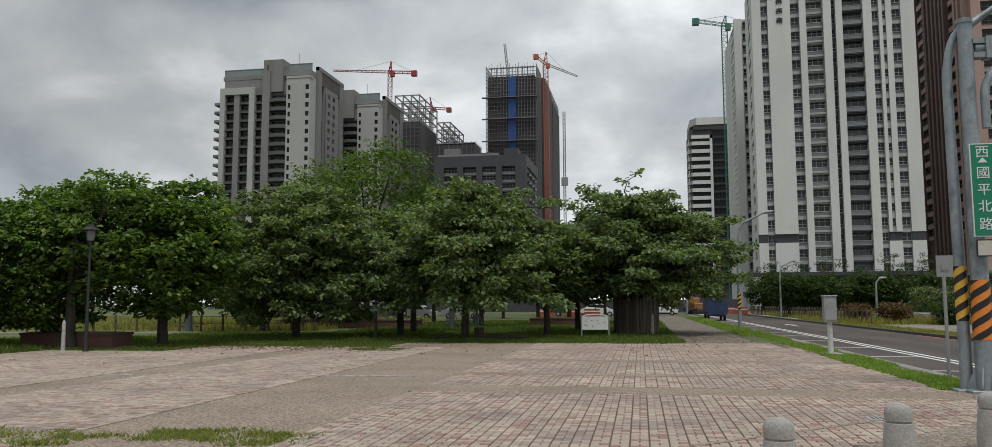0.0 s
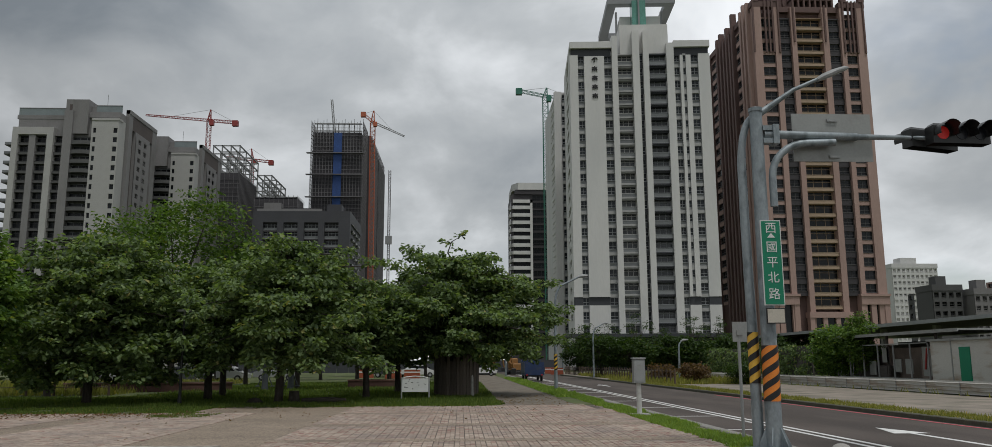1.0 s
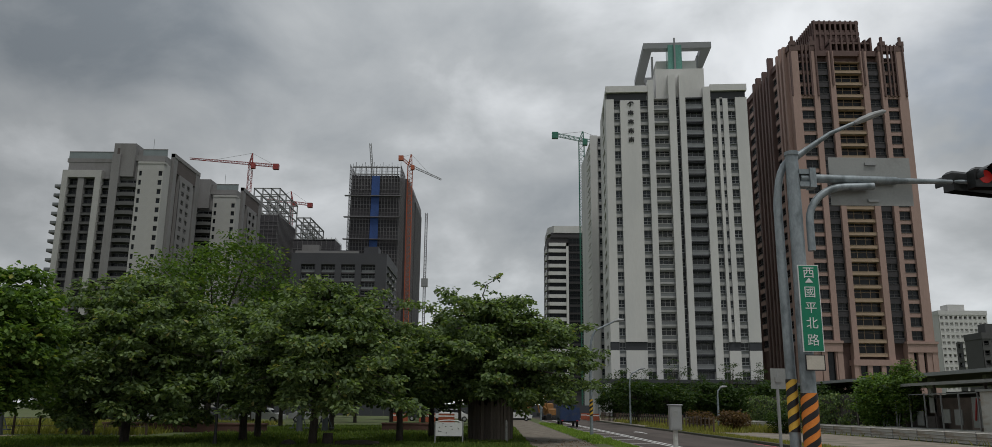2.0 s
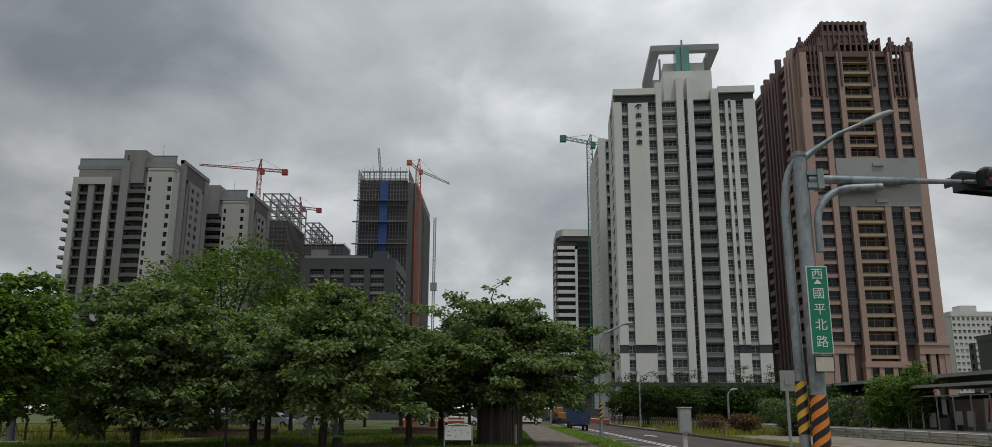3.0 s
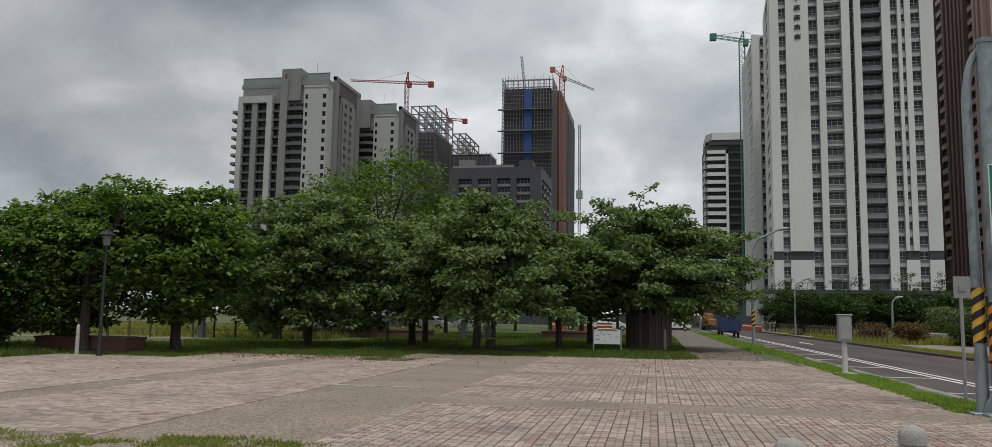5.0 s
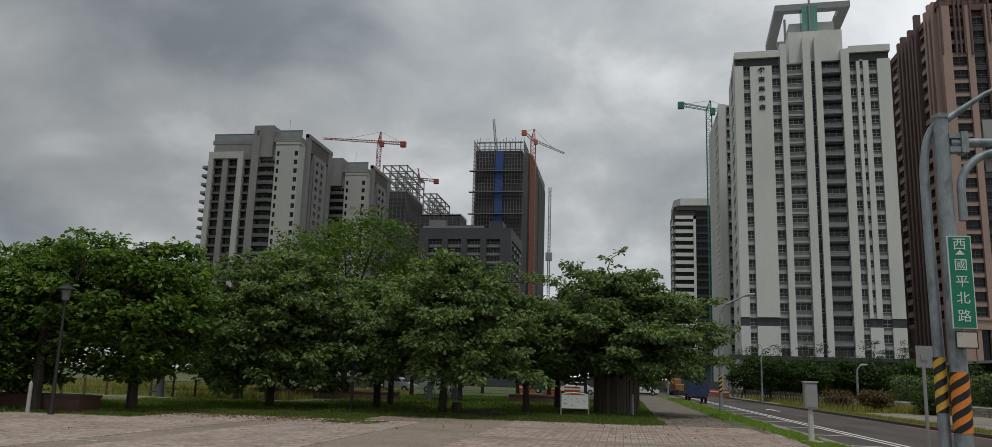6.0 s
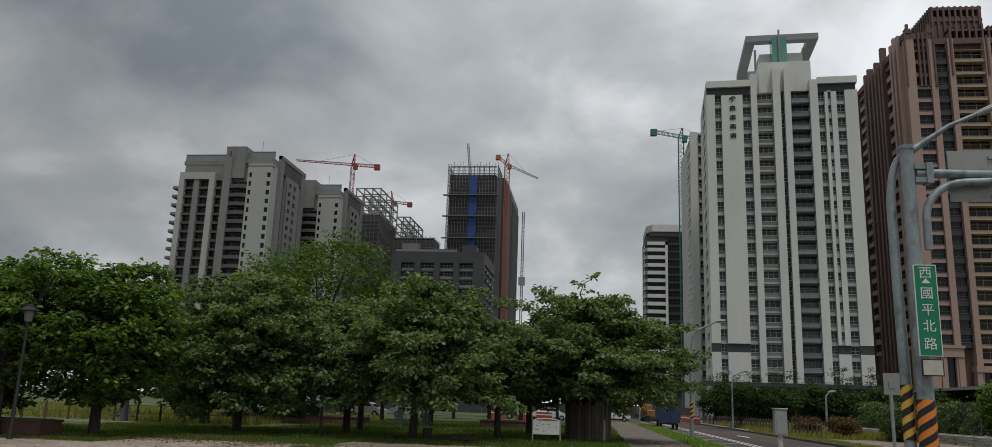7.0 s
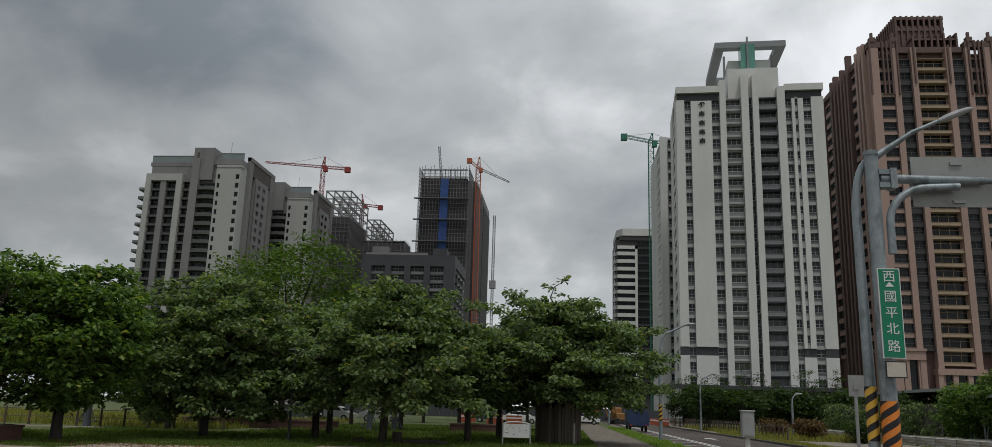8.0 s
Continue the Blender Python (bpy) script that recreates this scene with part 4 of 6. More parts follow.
def midrise():
    b = thing("dark_midrise", (-83, 323, 0), "dark grey mid-rise block with gridded window bays", "building")
    W, D, fh = 38.5, 36, 3.4
    part("wall", Shape().box(.5, 1.6, 0, W - .5, D, 60), DK, b)
    part("cornice", Shape().box(0, -.5, 57.4, W, 2, 62).box(W - 2, 2, 57.4, W, D, 62).box(0, 2, 57.4, 1, D, 62).box(28, 6, 60, 34, 14, 66).box(10, 4, 60, 22, 16, 64), DK, b)
    for x0, x1 in ((-.2, 4.0), (9.6, 12.1), (17.7, 20.2), (25.8, 28.3), (33.9, W)):
        part("pier", Shape().box(x0, -.5, 0, x1, 1.8, 57.4), DK, b)
    m = balcony_module("window_bay", 5.6, fh, CHARCOAL, GREY_FRAME, GLASS_DARK, depth=.9, out=-.1, bars=3)
    for x in (4.0, 12.1, 20.2, 28.3):
        column(b, m, "window_bay", x, .3, 20, 11, fh)
    part("roof_rail", Shape().box(1, 1, 62, 27, 1.1, 63.2).box(2, 8, 62, 9, 15, 67), GREY_WALL, b)
    sb = balcony_module("balcony", 5, fh, SPANDREL, GREY_FRAME, GLASS_DARK, solidrail=1)
    for y in (5, 14, 23):
        column(b, sb, "balcony", W + .3, y, 10, 14, fh, math.pi / 2)


def office():
    b = thing("office_block", (21, 340, 0), "black glass office block with white ribbon bands", "building")
    part("wall", Shape().box(.4, .6, 0, 16.5, 24, 73).box(2, 0, 73, 16.5, 24, 75), CHARCOAL, b)
    part("parapet", Shape().poly([(.8, 4), (3.2, -.3), (16.6, -.3), (16.6, 25), (.8, 25)], 75, 78), WHITE_TILE, b, "white parapet")
    rib = Shape().poly([(-.4, 6), (-.4, 2.2), (1.2, -.3), (8.6, -.3), (8.6, 1), (8, 6)], 0, 1.5).mesh("ribbon", WHITE_TILE)
    gl = Shape().poly([(.2, 6), (.2, 2.6), (1.6, .3), (8.4, .3), (8, 6)], 0, 1.7).mesh("ribbon_window", GLASS_DARK)
    for i in range(19):
        part("ribbon", rib, None, b, at=(0, 0, 8 + i * 3.25))
        part("ribbon_window", gl, None, b, at=(0, 0, 9.52 + i * 3.25))
    part("edge_pier", Shape().box(8.4, -.5, 0, 9.4, 1.2, 70.6).box(1, -.5, 69.2, 9.4, 1, 70.6), WHITE_TILE, b)
    gm = window_module("window", 7.0, 3.25, CHARCOAL, BLACK, GLASS_DARK, sill=.6, mull=3)
    column(b, gm, "window", 9.4, .1, 8, 20, 3.25)


def far_block(at, W, D, H, label, m, glass, cols, fh=3.3):
    b = thing("distant_block", at, label, "building", "distant blocks")
    part("wall", Shape().box(0, .5, 0, W, D, H - 1).box(W * .25, 2, H - 1, W * .6, D * .6, H + 3), m, b)
    w = W / cols
    wm = window_module("window", w, fh, m, m, glass, sill=1.0, recess=.4, mull=0, head=.6, side=w * .18)
    for c in range(cols):
        column(b, wm, "window", c * w, .1, H - 2 - fh * 12, 12, fh)
    sm = window_module("window", 4.0, fh, m, m, glass, sill=1.0, recess=.4, mull=0, head=.6, side=.9)
    for c in range(3):
        column(b, sm, "window", .4, 5 + c * 5.5, H - 2 - fh * 12, 12, fh, -math.pi / 2)
    part("parapet", Shape().box(-.2, -.1, H - 2, W + .2, 1, H).box(-.2, 1, H - 2, 1, D, H), m, b)


apartment_tower((-151.8, 272.5, 0), "grey concrete apartment tower with bowed dark balconies", .99)
apartment_tower((-138.7, 311.5, 0), "grey apartment tower standing behind its taller-looking twin", .97)
scaffold_tower()
skeleton((-113, 363, 0), 12.4, 34, 87, 100, 4.3, "unfinished block with a bare steel frame on top")
skeleton((-94.6, 371, 0), 7, 30, 72, 88, 4, "unfinished block with an open steel roof frame")
skeleton((-86, 335, 0), 17.5, 14, 69.9, 70, 4, "low unfinished block in dark netting")
midrise()
office()
CRANE_RED = plain("crane_red", (.28, .04, .035), .5)
CRANE_ORANGE = plain("crane_orange", (.42, .11, .05), .5)
CRANE_GREEN = plain("crane_green", (.03, .16, .11), .5)
crane((-108.2, 340, 0), (-108, 340, 104.6), (-107.6, 340, 109.4), (-134.9, 340, 106.7), (-96.9, 340, 103.7), CRANE_RED, "red tower crane above the apartment blocks")
crane((-104, 400, 0), (-104.4, 400, 102.5), (-105.4, 400, 108.3), (-118, 400, 104), (-95.3, 400, 101.4), CRANE_RED, "small red tower crane behind the steel frames", 1.2)
crane((-42.4, 383, 0), (-43.2, 383, 117.5), (-42.8, 383, 123.2), (-27.6, 383, 110.4), (-47.8, 383, 121.6), CRANE_ORANGE, "orange tower crane beside the netted tower", 2.3, STEEL_WHITE, .13)
crane((32.3, 300, 0), (32.3, 300, 103.4), (32.9, 300, 106.8), (50, 300, 102), (22.1, 300, 105.5), CRANE_GREEN, "green tower crane behind the white tower", 2.0)
far_block((204, 374, 0), 22, 14, 47.5, "white apartment block far down the street", WHITE_TILE, GLASS_DARK, 10, 2.9)
far_block((156, 262, 0), 10, 10, 26.8, "dark grey apartment block far off", BALC_GREY, GLASS, 4, 3.1)
far_block((167.5, 258, 0), 9, 10, 25.2, "grey glazed block far off", GREY_WALL, GLASS, 4, 3.1)
far_block((178, 252, 0), 16, 10, 30, "brown apartment block far off", BROWN, GLASS_DARK, 5)
# ============ street furniture at the corner ============
YELLOW = mat("yellow_band", (.66, .4, .05), .15, 3, 30, .6, .03)
ORANGE = mat("orange_band", (.72, .225, .03), .15, 3, 30, .6, .03)
SIGN_GREEN = plain("sign_green", (.0, .19, .1), .45)
SIGN_WHITE = plain("sign_white", (.7, .71, .7), .45)
SIGN_BACK = mat("sign_back_metal", (.3, .31, .3), .1, 1.2, 20, .5, .03, .3, dirt=(.24, .24, .23))
LAMP_RED = plain("red_lamp", (.6, .025, .02), .4, 0, .1)
SIGNAL_BLACK = mat("signal_housing", (.014, .015, .015), .3, 4, 30, .42, .03)


def striped(parent, r, z0, z1, colour, label, slope=.1, period=.26):
    """A sleeve of slanting black bands round a pole; the seam lies behind."""
    n = 32
    sl = part("striped_sleeve", Shape().lathe([(r, z0), (r, z1)], n), colour, parent, label, smooth=True)
    k = -4
    while z0 + k * period < z1 + slope * 4:
        s = Shape()
        for i in range(n + 1):
            a = math.pi / 2 + 2 * math.pi * i / n
            lo = z0 + k * period + slope * 2 * math.pi * (i / n) * r / .155
            a0, a1 = min(max(lo, z0), z1), min(max(lo + period * .5, z0), z1)
            s.v += [((r + .003) * math.cos(a), (r + .003) * math.sin(a), a0), ((r + .003) * math.cos(a), (r + .003) * math.sin(a), a1)]
        for i in range(n):
            if s.v[2 * i + 1][2] - s.v[2 * i][2] > .001 or s.v[2 * i + 3][2] - s.v[2 * i + 2][2] > .001:
                s.f.append((2 * i, 2 * i + 2, 2 * i + 3, 2 * i + 1))
                s.m.append(0)
        used = sorted({i for f in s.f for i in f})
        remap = {i: j for j, i in enumerate(used)}
        s.v, s.f = [s.v[i] for i in used], [tuple(remap[i] for i in f) for f in s.f]
        if s.f:
            part("band", s, BLACK, sl)
        k += 1
    return sl


def glyphs(text, size, m, parent, at, name="writing"):
    cu = bpy.data.curves.new(name, "FONT")
    cu.body, cu.size, cu.align_x, cu.extrude = text, size, "CENTER", .004
    tmp = new("tmp", cu)
    me = bpy.data.meshes.new_from_object(tmp.evaluated_get(bpy.context.evaluated_depsgraph_get()))
    bpy.data.objects.remove(tmp)
    me.materials.clear()
    me.materials.append(m)
    ob = put(new(name, me), parent, at)
    ob.rotation_euler = (math.pi / 2, 0, 0)
    return ob


def signal_pole():
    p = thing("traffic_signal_pole", (5.92, 15.66, -.02), "galvanised traffic signal pole with hazard stripes and a mast arm", "traffic pole")
    part("shaft", Shape().lathe([(.155, 0), (.155, .6), (.14, 3), (.125, 6.66), (.14, 6.66), (.14, 6.74), (.02, 6.78)], 24), STEEL, p, smooth=True)
    part("base_plate", Shape().chamfer(-.34, -.34, 0, .34, .34, .07, .01), STEEL, p)
    for i in range(6):
        a = math.pi / 3 * i
        g = Shape().poly([(.13, -.012), (.31, -.012), (.31, .012), (.13, .012)], .07, .12)
        k = len(g.v)
        g.v += [(.13, -.012, .12), (.31, -.012, .12), (.31, .012, .12), (.13, .012, .12), (.13, -.012, .5), (.13, .012, .5)]
        g.f += [(k, k + 1, k + 4), (k + 3, k + 5, k + 2), (k + 1, k + 2, k + 5, k + 4), (k, k + 4, k + 5, k + 3)]
        g.m += [0] * 4
        part("gusset", g, STEEL, p, rz=a)
    striped(p, .158, .93, 1.98, ORANGE, "orange and black hazard stripes")
    part("arm_bracket", Shape().box(.1, -.1, 6.0, .42, .1, 6.1).box(.1, -.1, 6.26, .42, .1, 6.36).box(.3, -.13, 5.98, .42, .13, 6.38), STEEL, p)
    part("mast_arm", Shape().tube([(.14, 0, 6.19), (.5, 0, 6.19), (2.05, 0, 6.16), (2.1, 0, 6.16), (3.1, 0, 6.15), (3.7, 0, 6.15)], [.09, .088, .078, .06, .045, .04], 14), STEEL, p, smooth=True)
    part("bent_tube", Shape().tube([(.24, -.08, 4.7), (.24, -.08, 5.3)] + [(x, -.08, z) for x, _, z in arc(.24, 5.3, 1.0, 6.0, 8)] + [(1.56, -.08, 6.02)], .075, 12), STEEL, p, "curved galvanised tube", smooth=True)
    sg = part("street_sign", Shape().box(-.115, -.2, 2.74, .285, -.175, 4.4), SIGN_WHITE, p, "green street name sign with white characters")
    part("sign_face", Shape().box(-.098, -.206, 2.757, .268, -.201, 4.383), SIGN_GREEN, sg)
    for ch, z in (("\u897f", 4.165), ("\u570b", 3.79), ("\u5e73", 3.49), ("\u5317", 3.195), ("\u8def", 2.875)):
        glyphs(ch, .235, SIGN_WHITE, sg, (.085, -.208, z))
    part("arrow", Shape().poly([(-.08, 0), (.08, 0), (0, .09)], 0, .004), SIGN_WHITE, sg, at=(.085, -.209, 4.055)).rotation_euler = (math.pi / 2, 0, 0)
    part("small_plate", Shape().box(-.09, -.2, 2.39, .28, -.18, 2.69).box(-.07, -.205, 2.41, .26, -.2, 2.67, 1), [BLACK, mat("dull_cream_plate", (.5, .47, .4), .1, 4, 30, .6, .05, dirt=(.36, .33, .27))], p, "blank pale plate with dark rim")
    bs = part("sign_board", Shape().box(.78, .1, 5.67, 2.42, .125, 6.67), SIGN_BACK, p, "grey metal back of a road sign")
    for z in (5.74, 6.5):
        part("clamp", Shape().box(1.5, .06, z, 1.72, .1, z + .06), GREY_METAL, bs)
    # horizontal signal heads
    for name, x0, y0, turn in (("signal_head", 3.45, -.16, .06), ("rear_signal_head", 3.2, .28, math.pi + .3)):
        h = part(name, Shape().chamfer(-.56, -.12, -.21, .66, .14, .21, .06), SIGNAL_BLACK, p, "black three-lamp traffic signal head", (x0 + .57, y0, 6.18), turn)
        for i in range(3):
            x = -.35 + i * .4
            v = Shape()
            for j in range(13):
                a = math.radians(-20 + 220 * j / 12)
                v.v += [(x + .19 * math.cos(a), -.1, .19 * math.sin(a)), (x + .19 * math.cos(a), -.46 if 2 < j < 10 else -.34, .19 * math.sin(a))]
            for j in range(12):
                v.f.append((2 * j, 2 * j + 2, 2 * j + 3, 2 * j + 1))
                v.m.append(0)
            part("visor", v, SIGNAL_BLACK, h, smooth=True)
            lens = Shape().tube([(x, -.09, 0), (x, -.13, 0)], [.15, .13], 18)
            part("lens", lens, LAMP_RED if (name == "signal_head" and i == 0) else GLASS_DARK, h, "lit red lamp" if (name == "signal_head" and i == 0) else "dark lamp")
    # lamp pole with its bent arm
    q = thing("lamp_pole", (5.68, 15.86, -.02), "slim galvanised street lamp pole with a bent arm", "street lamp")
    pts = [(0, 0, 0), (0, 0, 2), (-.03, 0, 4.5), (-.04, -.02, 5.7)] + [(x, -.05, z) for x, _, z in arc(-.04, 5.7, .3, 6.62, 6)][1:] + [(1.1, -.1, 7.18), (1.65, -.14, 7.42)]
    part("shaft", Shape().tube(pts, [.11, .1, .09, .085] + [.075] * 6 + [.042, .036], 14), STEEL, q, smooth=True)
    part("lamp_head", Shape().tube([(1.6, -.14, 7.39), (1.72, -.14, 7.45), (1.95, -.15, 7.55), (2.2, -.16, 7.64), (2.26, -.16, 7.65)], [.045, .065, .07, .05, .02], 10), GREY_METAL, q, smooth=True)
    part("base_plate", Shape().chamfer(-.22, -.22, 0, .22, .22, .06, .01), STEEL, q)
    striped(q, .108, 1.26, 2.24, YELLOW, "yellow and black hazard stripes")
    solid("pole_footing", Shape().chamfer(5.2, 15.2, -.1, 6.5, 16.3, .0, .02), SLAB, "square concrete footing under the poles", "footing")


signal_pole()
STONE = mat("granite_bollard", (.36, .345, .32), .32, 2.5, 45, .8, .2, dirt=(.26, .25, .23))
bo = thing("bollard", (1.1, 7.16, 0), "pale granite bollard with a domed top", "bollard", "bollards at the corner")
part("post", Shape().lathe([(.16, -.05), (.158, .0), (.145, .28), (.128, .435), (.112, .445)], 28), STONE, bo, smooth=True)
part("dome", Shape().lathe([(.112, .445), (.118, .455), (.126, .46), (.126, .53), (.117, .57), (.092, .602), (.05, .622), (.0, .628)], 28), STONE, bo, smooth=True)
for x, y in ((2.38, 8.36), (3.64, 9.53), (4.78, 10.45)):
    copy_thing(bo, pose(x, y, 0))

# control cabinet on a post, and a small road sign seen from behind
cb = thing("control_box", (5.66, 26.3, 0), "grey metal control box on a white post", "cabinet")
part("post", Shape().lathe([(.085, 0), (.075, 1.06)], 14), mat("white_post", (.5, .5, .48), .15, 3, 20, .7, .1, dirt=(.3, .29, .27)), cb, smooth=True)
bx = part("box", Shape().chamfer(-.17, -.15, 1.0, .19, .15, 1.76, .02), GREY_METAL, cb)
part("door", Shape().box(-.13, -.165, 1.05, .15, -.15, 1.7), GREY_METAL, bx)
part("label_plate", Shape().box(-.08, -.17, 1.42, .08, -.166, 1.58), SIGN_BACK, bx)
part("roof", Shape().chamfer(-.2, -.18, 1.76, .22, .18, 1.8, .01), GREY_METAL, cb)
part("footing", Shape().chamfer(-.3, -.3, -.1, .3, .3, .05, .02), CONCRETE, cb)
sp = thing("road_sign_post", (6.13, 18.0, -.05), "thin grey post with a small sign seen from behind", "road sign")
part("post", Shape().lathe([(.035, 0), (.035, 2.55)], 10), GREY_METAL, sp, smooth=True)
part("plate", Shape().box(-.14, -.03, 2.14, .2, -.012, 2.58).box(-.05, -.05, 2.28, .08, -.03, 2.4), SIGN_BACK, sp)


def street_lamp(at, h, arm, stripes, label):
    p = thing("street_lamp", at, label, "street lamp", "street lamps")
    part("shaft", Shape().tube([(0, 0, 0), (0, 0, h * .72)] + arc(0, h * .72, arm * .35, h * .93, 6)[1:] + [(arm, 0, h)], [.11, .09] + [.07] * 6 + [.05], 10), STEEL, p, smooth=True)
    part("lamp_head", Shape().tube([(arm - .1, 0, h - .02), (arm + .2, 0, h + .06), (arm + .6, 0, h + .1)], [.05, .12, .05], 8), GREY_METAL, p, smooth=True)
    if stripes:
        striped(p, .112, 1.2, 2.2, YELLOW, "yellow and black hazard stripes")
    return p


street_lamp((5.87, 51, 0), 7.0, 1.55, True, "grey street lamp on the verge with hazard stripes")
for x, y, h, a in ((14.9, 92, 6, 1.2), (14.9, 120, 6, -1.4), (6, 110, 7, 2), (14.9, 160, 6.5, -1.5), (17.5, 96, 4.2, .4), (19.8, 74, 3.6, .3)):
    street_lamp((x, y, 0), h, a, False, "slim grey street lamp far along the road")

# ============ park ============
# planks that ring the tree
rg = thing("plank_ring", (-.25, 43.3, 0), "ring of tall weathered wooden planks round a tree", "planter")
pl = [Shape().chamfer(-.075, -.03, 0, .075, .03, h, .012).mesh("plank", WOOD) for h in (1.8, 1.95, 2.1, 2.25)]
rr = random.Random(5)
for i in range(42):
    a = 2 * math.pi * i / 42
    ob = part("plank", pl[rr.randrange(4)], None, rg, at=(1.12 * math.cos(a), 1.12 * math.sin(a), -.05), rz=a + math.pi / 2 + rr.uniform(-.1, .1))
    ob.rotation_euler[0] = rr.uniform(-.03, .03)
nb = thing("notice_board", (-2.16, 38.9, 0), "white notice board with dark markings on low posts", "notice board")
part("panel", Shape().poly([(-.6, -.02), (.62, -.02), (.62, .02), (-.6, .02)], .33, .95), SIGN_WHITE, nb)
part("top_edge", Shape().tube([(-.6, 0, .95), (-.4, 0, 1.02), (0, 0, 1.05), (.42, 0, 1.02), (.62, 0, .95)], .03, 8), SIGN_WHITE, nb)
rr = random.Random(8)
mk2 = Shape()
for i in range(11):
    x, z, w = rr.uniform(-.52, .5), rr.uniform(.4, .9), rr.uniform(.03, .1)
    mk2.box(x, -.026, z, x + w, -.021, z + rr.uniform(.015, .04))
tagged(part("markings", mk2, BLACK, nb, "scattered dark map markings"), kind="stuff")
for x in (-.63, .65):
    part("post", Shape().lathe([(.035, 0), (.035, 1.0)], 8, (x, 0, 0)), GREY_METAL, nb)
wp = thing("white_stake", (.55, 41.6, 0), "short white-painted stake at the lawn's edge", "stake")
part("stake", Shape().lathe([(.07, 0), (.06, .95), (.02, 1.05)], 10), mat("chalky_white_paint", (.42, .41, .39), .2, 4, 20, .8, .1, dirt=(.2, .19, .17), dirt_scale=5), wp)
for x, y in ((-19.75, 25.3),):
    ob = copy_thing(wp, pose(x, y, 0))
# stump and fallen log by the tree
solid("tree_stump", Shape().lathe([(.3, -.05), (.24, .12), (.21, .5), (.19, .52)], 12, (-7.1, 35.6, 0)), BARK, "sawn tree stump on the lawn", "stump")
solid("fallen_log", Shape().tube([(-6.7, 35.2, .1), (-5.6, 35.3, .14), (-4.9, 35.5, .12)], [.12, .13, .08], 9), BARK, "dark fallen log lying on the grass", "log", smooth=True)
solid("dark_rock", Shape().lathe([(.35, -.05), (.34, .08), (.22, .2), (.05, .25)], 9, (-8.7, 35.4, 0)), BARK, "dark mound of wood waste beside the tree", "debris")

BRICK = mat("red_brick", (.1, .05, .04), .2, .8, 12, .85, .3, jitter=.15)


def brick_planter(at, L, W, H, label):
    p = thing("brick_planter", at, label, "planter", "brick planters")
    part("body", Shape().box(-L / 2, -W / 2, 0, L / 2, W / 2, H - .09), BRICK, p)
    part("coping", Shape().chamfer(-L / 2 - .04, -W / 2 - .04, H - .09, L / 2 + .04, W / 2 + .04, H, .015), BRICK, p)
    part("soil", Shape().box(-L / 2 + .2, -W / 2 + .2, H, L / 2 - .2, W / 2 - .2, H + .02), GRASS_SOIL, p)


brick_planter((-19.2, 52, 0), 9.5, 2, .55, "long low brick planter among the trees")
brick_planter((-20.9, 27.5, 0), 3.8, 1.2, .55, "low brick planter beside the plaza")
brick_planter((-6.2, 58.5, 0), 3.2, 2, .55, "low brick planter on the lawn")


LAMP_DARK = mat("dark_lamp_paint", (.02, .022, .021), .3, 3, 25, .55, .05)
MACHINE = mat("slate_machine_paint", (.07, .08, .09), .2, 2, 20, .5, .05)


def park_lamp(at, h, label, lantern):
    p = thing("park_lamp", at, label, "lamp post", "park lamps")
    part("shaft", Shape().lathe([(.1, 0), (.065, .4), (.04, h - .45)], 12), LAMP_DARK, p, smooth=True)
    if lantern:
        part("lantern", Shape().lathe([(.06, h - .47), (.12, h - .44), (.15, h - .11)], 8), RAIL_GLASS, p)
        part("hat", Shape().lathe([(.33, h - .12), (.34, h - .09), (.17, h + .0), (.13, h + .03), (.12, h + .1), (.02, h + .13)], 16), LAMP_DARK, p, smooth=True)
    else:
        part("neck", Shape().lathe([(.05, h - .45), (.05, h - .05)], 10), GREY_METAL, p)
        part("hat", Shape().lathe([(.36, h - .06), (.36, h - .02), (.3, h + .03), (.05, h + .08)], 18), SIGN_BACK, p, smooth=True)
    return p


park_lamp((-18.5, 24.8, 0), 4.21, "dark lantern lamp post in front of the trees", True)
park_lamp((-11.75, 35.2, 0), 3.9, "park lamp with a flat pale disc hat", False)

# exercise machines
def exerciser(at, label):
    p = thing("exercise_machine", at, label, "exercise machine", "park exercise machines")
    part("column", Shape().lathe([(.24, 0), (.2, .3), (.16, 1.5), (.2, 1.65), (.2, 1.95), (.05, 2.02)], 14), MACHINE, p, smooth=True)
    for s_ in (-1, 1):
        part("handle", Shape().tube([(s_ * .15, 0, 1.6), (s_ * .45, 0, 1.66), (s_ * .55, 0, 1.4)], .03, 8), MACHINE, p, smooth=True)
        part("footplate", Shape().box(s_ * .45 - .12, -.2, .25, s_ * .45 + .12, .2, .31), MACHINE, p)
        part("link", Shape().tube([(s_ * .2, 0, .9), (s_ * .45, 0, .3)], .03, 8), MACHINE, p)


exerciser((-26, 43.8, 0), "grey steel exercise machine on the lawn")
exerciser((-12.3, 52.5, 0), "grey steel exercise machine under the trees")
exerciser((-10.9, 53.5, 0), "grey steel exercise machine under the trees")

# post fences
FENCE_WOOD = mat("brown_fence_wood", (.085, .06, .042), .35, 1.2, 12, .9, .4, jitter=.35, stretch=(5, 5, .6))


